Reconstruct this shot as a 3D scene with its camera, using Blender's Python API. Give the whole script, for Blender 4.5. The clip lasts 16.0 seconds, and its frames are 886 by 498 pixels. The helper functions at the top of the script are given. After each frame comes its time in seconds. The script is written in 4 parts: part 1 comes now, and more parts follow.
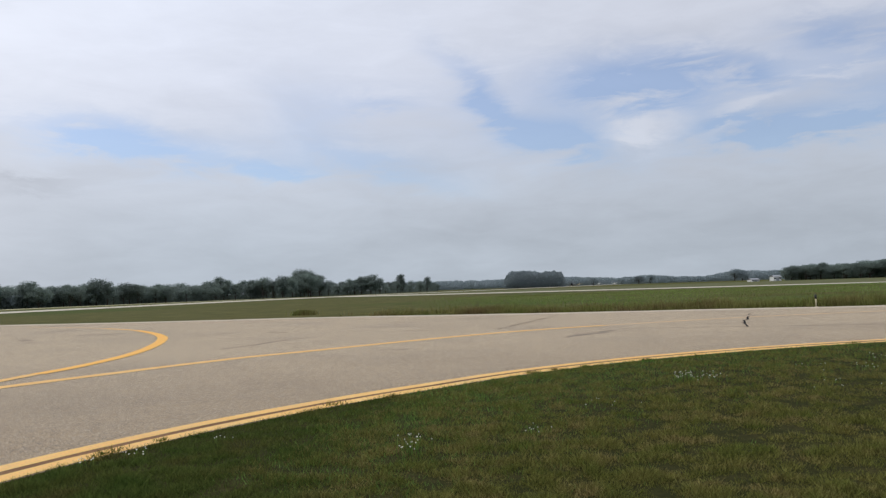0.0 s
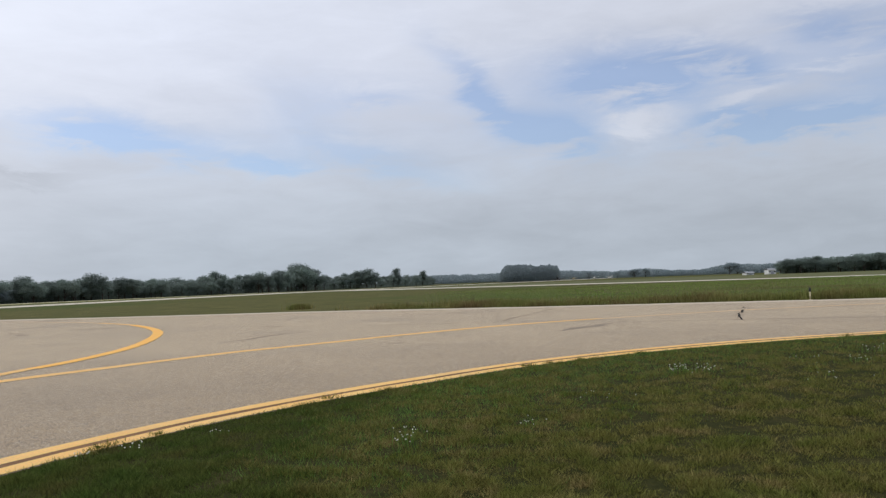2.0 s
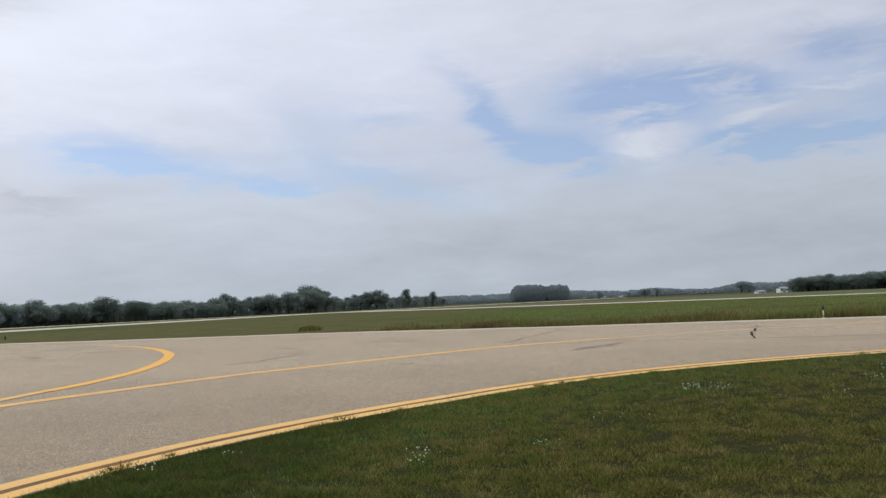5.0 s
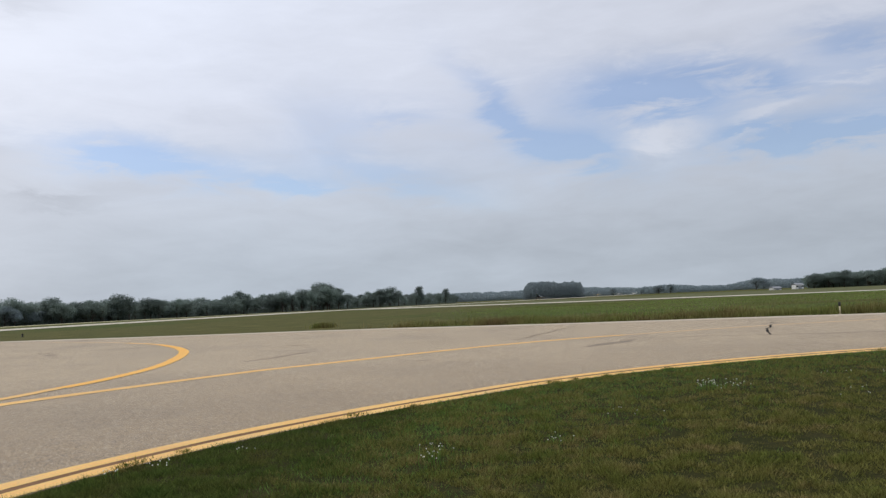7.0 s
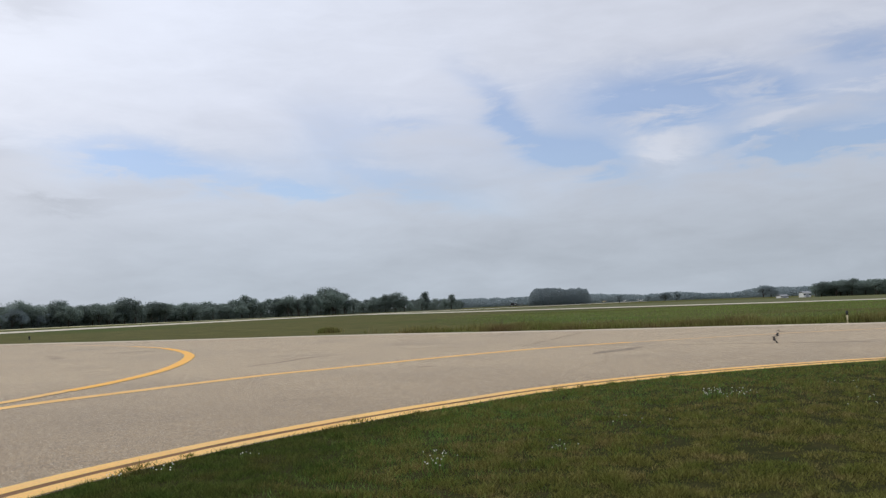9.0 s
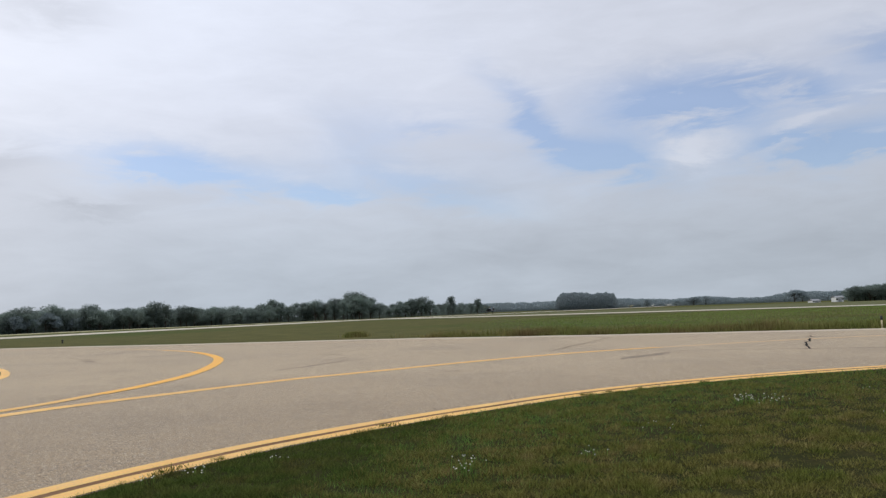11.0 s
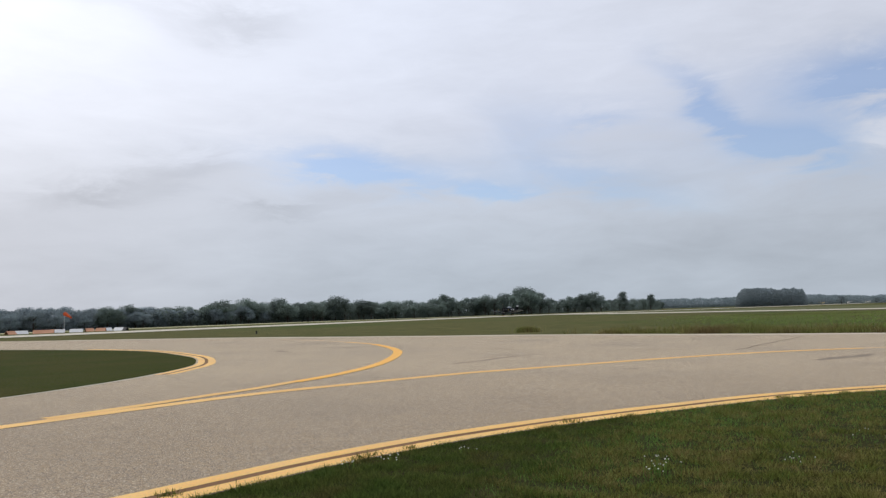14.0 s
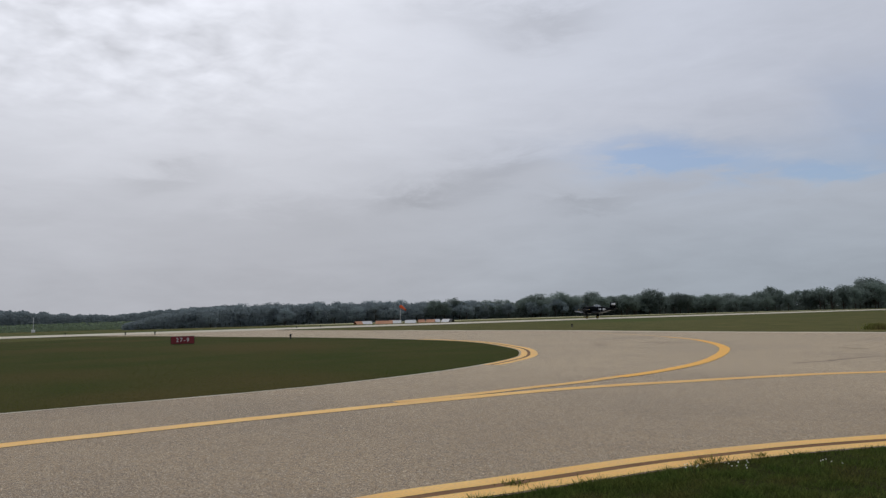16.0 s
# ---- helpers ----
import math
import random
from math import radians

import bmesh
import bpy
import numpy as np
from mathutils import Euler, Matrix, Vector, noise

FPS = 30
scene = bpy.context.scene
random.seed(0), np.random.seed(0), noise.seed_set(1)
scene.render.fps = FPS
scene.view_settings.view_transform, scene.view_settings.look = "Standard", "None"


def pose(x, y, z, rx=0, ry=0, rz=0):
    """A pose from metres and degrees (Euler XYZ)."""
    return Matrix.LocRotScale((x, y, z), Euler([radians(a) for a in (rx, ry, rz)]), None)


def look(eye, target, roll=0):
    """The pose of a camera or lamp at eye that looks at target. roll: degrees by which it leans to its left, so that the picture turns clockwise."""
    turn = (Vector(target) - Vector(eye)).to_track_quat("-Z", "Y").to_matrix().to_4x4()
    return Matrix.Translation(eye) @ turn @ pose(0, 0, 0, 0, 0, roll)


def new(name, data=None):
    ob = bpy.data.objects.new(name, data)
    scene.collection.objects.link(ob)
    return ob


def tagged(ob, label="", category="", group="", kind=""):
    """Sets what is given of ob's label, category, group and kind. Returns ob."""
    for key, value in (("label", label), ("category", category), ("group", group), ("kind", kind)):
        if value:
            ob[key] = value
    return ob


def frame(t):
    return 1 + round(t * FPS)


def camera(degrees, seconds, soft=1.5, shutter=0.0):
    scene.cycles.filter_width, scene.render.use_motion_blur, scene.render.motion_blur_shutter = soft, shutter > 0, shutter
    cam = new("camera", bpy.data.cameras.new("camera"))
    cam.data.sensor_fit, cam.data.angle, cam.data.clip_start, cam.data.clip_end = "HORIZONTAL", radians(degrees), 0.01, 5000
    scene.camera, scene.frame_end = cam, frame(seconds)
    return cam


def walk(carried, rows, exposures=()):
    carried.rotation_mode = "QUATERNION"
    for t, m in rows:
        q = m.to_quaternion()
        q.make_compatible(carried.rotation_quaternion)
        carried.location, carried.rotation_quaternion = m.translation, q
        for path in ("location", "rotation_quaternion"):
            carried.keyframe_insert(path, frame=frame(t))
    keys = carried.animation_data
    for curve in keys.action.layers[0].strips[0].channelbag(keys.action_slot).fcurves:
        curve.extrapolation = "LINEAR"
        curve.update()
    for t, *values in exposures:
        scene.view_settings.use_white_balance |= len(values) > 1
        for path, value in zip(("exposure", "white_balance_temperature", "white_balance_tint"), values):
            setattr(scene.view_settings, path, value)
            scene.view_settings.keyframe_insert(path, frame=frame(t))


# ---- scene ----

# ---------------------------------------------------------------- camera
CAMERA_ROWS = [
    (0.0, 0.000, 0.000, 1.600, 0.00, 2.90, -2.15), (0.5, 0.006, 0.028, 1.593, 0.03, 2.65, -2.03),
    (1.0, 0.006, 0.006, 1.592, -0.22, 2.65, -2.12), (1.5, 0.003, -0.006, 1.598, -0.19, 2.52, -2.21),
    (2.0, 0.006, -0.015, 1.592, -0.31, 2.44, -2.27), (2.5, 0.006, -0.027, 1.583, -0.62, 3.80, -2.17),
    (3.0, -0.004, -0.039, 1.584, -0.03, 4.20, -2.45), (3.5, -0.006, -0.043, 1.582, 0.08, 4.45, -2.70),
    (4.0, -0.007, -0.034, 1.581, 0.19, 4.34, -2.69), (6.5, -0.023, -0.030, 1.583, 0.91, 3.76, -2.77),
    (7.0, -0.016, -0.003, 1.570, 1.31, 3.84, -2.75), (7.5, -0.011, -0.015, 1.576, 1.53, 3.99, -2.48),
    (8.0, -0.014, 0.003, 1.583, 1.44, 4.22, -2.30), (8.5, -0.009, 0.000, 1.582, 1.51, 4.29, -2.32),
    (9.0, -0.006, 0.007, 1.577, 1.75, 4.28, -2.34), (11.5, -0.031, -0.005, 1.583, 3.96, 4.74, -2.21),
    (12.0, -0.030, 0.006, 1.581, 4.60, 4.78, -2.21), (12.5, -0.049, -0.004, 1.592, 7.15, 5.06, -2.51),
    (13.0, -0.073, 0.013, 1.581, 9.47, 5.24, -2.37), (13.5, -0.121, -0.026, 1.592, 13.65, 5.03, -1.91),
    (14.0, -0.206, -0.064, 1.592, 16.25, 4.77, -1.81), (14.5, -0.308, -0.086, 1.589, 18.49, 4.99, -2.78),
    (15.0, -0.398, -0.088, 1.588, 22.31, 4.78, -3.25), (15.5, -0.464, -0.062, 1.617, 30.22, 4.71, -2.28),
    (16.0, -0.481, -0.037, 1.621, 39.23, 4.93, -1.48)]


def aim(x, y, z, yaw, pitch, roll):
    a, b = radians(yaw), radians(pitch)
    way = Vector((-math.sin(a) * math.cos(b), math.cos(a) * math.cos(b), math.sin(b)))
    return look(Vector((x, y, z)), Vector((x, y, z)) + way, roll)


cam = camera(60.0, 16.0, soft=1.35)
walk(cam, [(t, aim(*row)) for t, *row in CAMERA_ROWS],
     exposures=[(0.0, 0.0), (13.0, 0.0), (14.5, -0.06), (15.0, -0.14), (15.5, -0.24), (16.0, -0.48)])

# ---------------------------------------------------------------- sky and sun
SUN_AZ, SUN_EL = 66.0, 56.0
world = bpy.data.worlds.new("sky")
scene.world = world
world.use_nodes = True
WT = world.node_tree
WT.nodes.clear()


def wnode(kind, operation="", interpolation_type="", data_type="", sky_type=""):
    n = WT.nodes.new(kind)
    if operation:
        n.operation = operation
    if interpolation_type:
        n.interpolation_type = interpolation_type
    if data_type:
        n.data_type = data_type
    if sky_type:
        n.sky_type = sky_type
    return n


def wm(op, a, b=0.0, c=0.0):
    n = wnode("ShaderNodeMath", operation=op)
    for i, v in enumerate((a, b, c)):
        if isinstance(v, (int, float)):
            n.inputs[i].default_value = v
        else:
            WT.links.new(v, n.inputs[i])
    return n.outputs[0]


def wstep(v, lo, hi):
    n = wnode("ShaderNodeMapRange", interpolation_type="SMOOTHSTEP")
    WT.links.new(v, n.inputs[0])
    n.inputs[1].default_value, n.inputs[2].default_value = lo, hi
    return n.outputs[0]


def wnoise(vec, scale, detail, rough=0.55, distortion=0.0):
    n = wnode("ShaderNodeTexNoise")
    WT.links.new(vec, n.inputs["Vector"])
    n.inputs["Scale"].default_value, n.inputs["Detail"].default_value = scale, detail
    n.inputs["Roughness"].default_value, n.inputs["Distortion"].default_value = rough, distortion
    return n.outputs["Fac"]


def wvec(x, y, z):
    n = wnode("ShaderNodeCombineXYZ")
    for i, v in enumerate((x, y, z)):
        if isinstance(v, (int, float)):
            n.inputs[i].default_value = v
        else:
            WT.links.new(v, n.inputs[i])
    return n.outputs[0]


def wmix(f, a, b):
    n = wnode("ShaderNodeMix", data_type="RGBA")
    for i, v in ((0, f), (6, a), (7, b)):
        if isinstance(v, (int, float)):
            n.inputs[i].default_value = v
        elif isinstance(v, tuple):
            n.inputs[i].default_value = (*v, 1)
        else:
            WT.links.new(v, n.inputs[i])
    return n.outputs[2]


coord = wnode("ShaderNodeTexCoord").outputs["Generated"]
sep = wnode("ShaderNodeSeparateXYZ")
WT.links.new(coord, sep.inputs[0])
DX, DY, DZ = sep.outputs
AZ = wm("DEGREES", wm("ARCTAN2", wm("MULTIPLY", DX, -1.0), DY))
EL = wm("DEGREES", wm("ARCSINE", DZ))
# cloud layers seen in perspective, as on a flat ceiling
depth = wm("DIVIDE", 1.0, wm("ADD", wm("ABSOLUTE", DZ), 0.16))
ceil_v = wvec(wm("MULTIPLY", DX, depth), wm("MULTIPLY", DY, depth), 3.7)
flat_v = wvec(wm("MULTIPLY", AZ, 0.055), wm("MULTIPLY", EL, 0.19), 1.3)
n_big = wnoise(ceil_v, 0.9, 4.0, 0.5, 0.3)
n_mid = wnoise(flat_v, 1.0, 7.0, 0.58, 0.6)
n_fine = wnoise(flat_v, 3.2, 8.0, 0.62, 0.4)
n_cell = wnoise(ceil_v, 9.0, 3.0, 0.5, 0.2)
warp_a = wm("MULTIPLY", wm("SUBTRACT", n_mid, 0.5), 9.0)
warp_e = wm("MULTIPLY", wm("SUBTRACT", n_fine, 0.5), 5.0)


def gap(a0, e0, wa, we, slope=0.0, amount=1.0):
    """A thin place in the cloud round the azimuth a0 and elevation e0, in degrees."""
    da = wm("SUBTRACT", wm("ADD", AZ, warp_a), a0)
    de = wm("SUBTRACT", wm("ADD", EL, warp_e), wm("ADD", wm("MULTIPLY", da, slope), e0))
    r = wm("ADD", wm("POWER", wm("DIVIDE", da, wa), 2.0), wm("POWER", wm("DIVIDE", de, we), 2.0))
    return wm("MULTIPLY", wm("EXPONENT", wm("MULTIPLY", r, -1.0)), amount)


def total(items):
    out = items[0]
    for it in items[1:]:
        out = wm("ADD", out, it)
    return out


blue = total([gap(22.4, 10.9, 5.2, 1.05, 0.11, 0.85), gap(12.7, 9.0, 3.8, 0.75, 0.08, 0.6), gap(4.2, 9.1, 5.5, 1.3, 0.28, 0.35),
              gap(5.1, 13.7, 3.0, 1.0, 0.02, 0.3), gap(-3.8, 13.5, 3.9, 1.3, 0.8, 0.6), gap(-14.3, 14.2, 5.8, 1.7, 0.1, 0.8),
              gap(-9.4, 10.4, 3.5, 1.6, 0.16, 0.85), gap(-21.2, 10.4, 3.2, 1.2, 0.1, 0.7), gap(-22.0, 14.5, 5.4, 0.9, 0.21, 0.6),
              gap(-27.0, 10.0, 4.2, 1.0, 0.0, 0.85), gap(-28.5, 15.8, 4.0, 1.3, 0.12, 0.45), gap(-36.0, 13.0, 7.0, 3.5, 0.0, 0.7),
              gap(10.0, 13.0, 3.0, 2.4, 0.3, 0.2), gap(-14.0, 12.2, 17.0, 3.6, 0.05, 0.25), gap(14.0, 10.0, 14.0, 1.8, 0.08, 0.2),
              gap(-120.0, 30.0, 40.0, 12.0, 0.0, 0.8)])
puff = total([gap(-14.3, 11.0, 3.1, 1.05, -0.1, 1.2), gap(-22.6, 11.9, 3.0, 0.55, -0.2, 0.75), gap(-21.0, 10.1, 1.9, 0.3, -0.16, 0.5),
              gap(-27.9, 13.4, 3.4, 0.5, 0.2, 0.7)])
dark = total([gap(31.7, 20.8, 4.3, 1.6, -0.07, 0.85), gap(38.1, 22.1, 4.3, 1.2, 0.03, 0.4), gap(59.6, 9.9, 4.0, 1.1, -0.19, 0.5),
              gap(40.2, 8.7, 3.2, 0.9, -0.08, 0.55), gap(34.6, 10.4, 4.0, 1.2, -0.15, 0.5), gap(27.6, 7.7, 2.8, 0.5, -0.06, 0.35),
              gap(66.6, 19.6, 2.4, 1.2, 0.12, 0.5), gap(52.0, 7.0, 12.0, 1.6, 0.0, 0.2)])
blue = wm("MULTIPLY", blue, wstep(n_fine, 0.12, 0.58))
blue = wm("MULTIPLY", blue, wm("SUBTRACT", 1.0, wm("MINIMUM", puff, 1.0)))
blue = wm("MINIMUM", wm("MULTIPLY", blue, 1.05), 0.7)
# brightness of the cloud: dimmer and greyer low down, brighter high and towards the sun
sun_near = wm("EXPONENT", wm("MULTIPLY", wm("ADD", wm("POWER", wm("DIVIDE", wm("SUBTRACT", AZ, SUN_AZ), 44.0), 2.0),
                                            wm("POWER", wm("DIVIDE", wm("SUBTRACT", EL, SUN_EL - 24.0), 23.0), 2.0)), -1.0))
lum = total([wm("MULTIPLY", wstep(EL, 1.0, 17.0), 0.16), wm("MULTIPLY", wm("SUBTRACT", n_big, 0.5), 0.09),
             wm("MULTIPLY", wm("SUBTRACT", n_mid, 0.5), 0.14), wm("MULTIPLY", wm("SUBTRACT", n_fine, 0.5), 0.13),
             wm("MULTIPLY", sun_near, 0.58), wm("MULTIPLY", dark, -0.24), wm("MULTIPLY", puff, 0.05),
             wm("MULTIPLY", wm("MULTIPLY", wm("SUBTRACT", n_cell, 0.5), 0.9), wm("MULTIPLY", wstep(AZ, 42.0, 58.0), wstep(EL, 11.0, 20.0))),
             wm("MULTIPLY", wstep(AZ, -40.0, 40.0), 0.05), wm("ADD", 0.482, 0.0)])
cloud = wmix(wstep(EL, 0.0, 15.0), (0.875, 0.98, 1.115), (0.925, 0.98, 1.13))
cloud = wmix(wstep(AZ, 15.0, 55.0), cloud, (0.95, 0.975, 1.065))
vm = wnode("ShaderNodeVectorMath", operation="SCALE")
WT.links.new(cloud, vm.inputs[0])
WT.links.new(wm("MULTIPLY", lum, 10.0), vm.inputs["Scale"])
sky = wnode("ShaderNodeTexSky", sky_type="NISHITA")
sky.sun_disc = False
sky.sun_elevation, sky.sun_rotation = radians(SUN_EL), radians(-SUN_AZ)
sky.air_density, sky.dust_density = 1.0, 1.0
vs = wnode("ShaderNodeVectorMath", operation="MULTIPLY")
WT.links.new(sky.outputs[0], vs.inputs[0])
vs.inputs[1].default_value = (1.03, 1.12, 1.30)
back = wnode("ShaderNodeBackground")
WT.links.new(wmix(blue, vm.outputs[0], vs.outputs[0]), back.inputs[0])
back.inputs[1].default_value = 0.1
WT.links.new(back.outputs[0], wnode("ShaderNodeOutputWorld").inputs[0])

sun = new("sun", bpy.data.lights.new("sun", "SUN"))
sun.data.energy, sun.data.angle, sun.data.color = 0.9, radians(14), (1.0, 0.95, 0.87)
sun_way = Vector((-math.sin(radians(SUN_AZ)) * math.cos(radians(SUN_EL)), math.cos(radians(SUN_AZ)) * math.cos(radians(SUN_EL)), math.sin(radians(SUN_EL))))
sun.matrix_world = look(sun_way * 300, (0, 0, 0))


# ---------------------------------------------------------------- materials
def material(name, c1, c2, scale=2.0, rough=0.8, bump=0.0, metal=0.0, grain=None, grain_scale=60.0, grain_amount=0.3,
             c3=None, c3_scale=0.15, c3_range=(0.5, 0.65), island=0.0, stretch=(1, 1, 1), objrand=0.0, translucent=0.0, detail=6.0, gloss=0.5, speck=None, grain_range=(0.4, 0.66), coarse=None, sweep=None):
    """Two colours mixed by noise, a third in broad patches, and a fine grain."""
    m = bpy.data.materials.new(name)
    m.use_nodes = True
    nt = m.node_tree
    N, L = nt.nodes, nt.links
    bsdf = N["Principled BSDF"]
    geo = N.new("ShaderNodeNewGeometry")
    tc = N.new("ShaderNodeTexCoord")
    mp = N.new("ShaderNodeMapping")
    mp.inputs["Scale"].default_value = stretch
    L.new(tc.outputs["Object"], mp.inputs[0])

    def tex(sc, det):
        n = N.new("ShaderNodeTexNoise")
        L.new(mp.outputs[0], n.inputs["Vector"])
        n.inputs["Scale"].default_value, n.inputs["Detail"].default_value = sc, det
        return n.outputs["Fac"]

    def rng(v, lo, hi, a=0.0, b=1.0):
        n = N.new("ShaderNodeMapRange")
        L.new(v, n.inputs[0])
        for i, q in enumerate((lo, hi, a, b)):
            n.inputs[i + 1].default_value = q
        return n.outputs[0]

    def mix(f, a, b, blend="MIX"):
        n = N.new("ShaderNodeMix")
        n.data_type, n.blend_type = "RGBA", blend
        for i, q in ((0, f), (6, a), (7, b)):
            if isinstance(q, float):
                n.inputs[i].default_value = q
            elif isinstance(q, tuple):
                n.inputs[i].default_value = (*q, 1)
            else:
                L.new(q, n.inputs[i])
        return n.outputs[2]

    col = mix(rng(tex(scale, detail), 0.32, 0.68), c1, c2)
    if c3:
        col = mix(rng(tex(c3_scale, 5.0), *c3_range), col, c3)
    if grain:
        g = tex(grain_scale, 3.0)
        col = mix(rng(g, *grain_range, 0.0, grain_amount), col, grain)
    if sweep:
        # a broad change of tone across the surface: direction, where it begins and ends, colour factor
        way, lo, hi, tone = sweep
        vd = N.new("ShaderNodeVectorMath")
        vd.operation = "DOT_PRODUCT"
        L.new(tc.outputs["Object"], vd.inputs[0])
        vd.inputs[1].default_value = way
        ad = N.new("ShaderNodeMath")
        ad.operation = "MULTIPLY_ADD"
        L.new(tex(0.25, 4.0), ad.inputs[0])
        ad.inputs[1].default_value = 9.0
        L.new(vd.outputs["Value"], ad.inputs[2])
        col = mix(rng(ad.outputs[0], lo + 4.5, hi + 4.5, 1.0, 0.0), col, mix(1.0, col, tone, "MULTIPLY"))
    if coarse:
        col = mix(rng(tex(grain_scale * 0.33, 3.0), 0.5, 0.60, 0.0, 0.62), col, coarse)
        col = mix(rng(tex(grain_scale * 0.45, 2.0), 0.58, 0.66, 0.0, 0.28), col, speck)
        col = mix(rng(tex(grain_scale * 0.1, 5.0), 0.47, 0.64, 0.0, 0.30), col, coarse)
        col = mix(rng(tex(grain_scale * 0.028, 4.0), 0.5, 0.66, 0.0, 0.16), col, coarse)
    if speck:
        col = mix(rng(tex(grain_scale * 1.7, 2.0), 0.58, 0.66, 0.0, 0.85), col, speck)
    for amount, out in ((island, geo.outputs["Random Per Island"]), (objrand, None)):
        if amount:
            if out is None:
                out = N.new("ShaderNodeObjectInfo").outputs["Random"]
            v = rng(out, 0.0, 1.0, 1.0 - amount, 1.0 + amount)
            cmb = N.new("ShaderNodeCombineColor")
            for k in range(3):
                L.new(v, cmb.inputs[k])
            col = mix(1.0, col, cmb.outputs[0], "MULTIPLY")
    L.new(col, bsdf.inputs["Base Color"])
    bsdf.inputs["Roughness"].default_value, bsdf.inputs["Metallic"].default_value = rough, metal
    bsdf.inputs["Specular IOR Level"].default_value = gloss
    if bump:
        b = N.new("ShaderNodeBump")
        b.inputs["Strength"].default_value = min(1.0, bump)
        b.inputs["Distance"].default_value = 0.02
        L.new(tex(grain_scale if grain else scale * 4, 4.0), b.inputs["Height"])
        L.new(b.outputs[0], bsdf.inputs["Normal"])
    if translucent:
        tr = N.new("ShaderNodeBsdfTranslucent")
        L.new(col, tr.inputs[0])
        ms = N.new("ShaderNodeMixShader")
        ms.inputs[0].default_value = translucent
        L.new(bsdf.outputs[0], ms.inputs[1])
        L.new(tr.outputs[0], ms.inputs[2])
        L.new(ms.outputs[0], N["Material Output"].inputs[0])
    return m


M_SOIL = material("field_turf", (0.082, 0.086, 0.024), (0.150, 0.132, 0.044), 0.35, 0.95, 0.6, c3=(0.070, 0.100, 0.020), c3_scale=0.02,
                  grain=(0.035, 0.042, 0.012), grain_scale=7.0, grain_amount=0.6, gloss=0.05)
M_BLADE = material("lawn_blade", (0.130, 0.160, 0.032), (0.220, 0.198, 0.058), 1.6, 0.7, c3=(0.29, 0.225, 0.090), c3_scale=2.4,
                   c3_range=(0.5, 0.72), island=0.65, translucent=0.3, gloss=0.08)
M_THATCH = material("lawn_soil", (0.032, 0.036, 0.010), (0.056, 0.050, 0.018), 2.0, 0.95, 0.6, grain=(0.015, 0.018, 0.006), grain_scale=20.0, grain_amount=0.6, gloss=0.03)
M_ISLANDSOIL = material("island_turf", (0.045, 0.060, 0.011), (0.070, 0.067, 0.017), 0.25, 0.95, 0.5, c3=(0.084, 0.068, 0.020), c3_scale=0.06, grain=(0.024, 0.028, 0.008), grain_scale=12.0, grain_amount=0.5, gloss=0.03)
M_LUSH = material("lush_blade", (0.132, 0.255, 0.052), (0.186, 0.292, 0.068), 1.6, 0.7, c3=(0.12, 0.125, 0.035), c3_scale=1.6,
                  c3_range=(0.55, 0.75), island=0.45, translucent=0.3, gloss=0.08)
M_DEEP = material("deep_green_blade", (0.080, 0.124, 0.026), (0.132, 0.150, 0.038), 1.6, 0.7, c3=(0.12, 0.105, 0.036), c3_scale=1.6,
                  c3_range=(0.55, 0.75), island=0.5, translucent=0.25, gloss=0.05)
M_INFIELD = material("infield_blade", (0.050, 0.082, 0.013), (0.082, 0.084, 0.020), 0.22, 0.8, c3=(0.096, 0.080, 0.023), c3_scale=0.06, c3_range=(0.5, 0.68),
                     island=0.22, translucent=0.25, gloss=0.03)
M_FIELD = material("field_blade", (0.165, 0.268, 0.060), (0.245, 0.310, 0.090), 0.12, 0.8, c3=(0.15, 0.135, 0.05), c3_scale=0.05,
                   c3_range=(0.52, 0.7), island=0.35, translucent=0.3, gloss=0.05)
M_WEED = material("meadow_blade", (0.150, 0.190, 0.045), (0.262, 0.225, 0.088), 0.5, 0.8, c3=(0.19, 0.135, 0.065), c3_scale=0.3,
                  c3_range=(0.45, 0.7), island=0.5, translucent=0.3, gloss=0.05)
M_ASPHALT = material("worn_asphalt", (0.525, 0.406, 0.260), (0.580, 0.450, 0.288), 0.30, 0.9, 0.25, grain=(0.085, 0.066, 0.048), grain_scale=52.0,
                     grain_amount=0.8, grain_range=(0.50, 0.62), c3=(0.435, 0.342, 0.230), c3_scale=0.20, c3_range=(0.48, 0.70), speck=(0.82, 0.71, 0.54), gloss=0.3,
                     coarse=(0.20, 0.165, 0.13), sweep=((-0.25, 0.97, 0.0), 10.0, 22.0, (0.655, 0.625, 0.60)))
M_PALEEDGE = material("sandy_edge", (0.56, 0.48, 0.355), (0.62, 0.53, 0.40), 0.6, 0.9, 0.2, grain=(0.36, 0.29, 0.21), grain_scale=30.0, grain_amount=0.4)
M_PRIMER = material("worn_brown_paint", (0.205, 0.115, 0.058), (0.27, 0.155, 0.08), 1.5, 0.85, 0.2, grain=(0.10, 0.06, 0.04), grain_scale=40.0, gloss=0.1)
M_RUNWAY = material("pale_runway", (0.54, 0.49, 0.38), (0.60, 0.55, 0.43), 0.1, 0.85)
M_YELLOW = material("yellow_paint", (0.90, 0.50, 0.105), (0.95, 0.59, 0.165), 1.2, 0.7, 0.2, grain=(0.55, 0.37, 0.19), grain_scale=34.0,
                    grain_amount=0.45, c3=(0.74, 0.46, 0.17), c3_scale=0.7, c3_range=(0.52, 0.75))
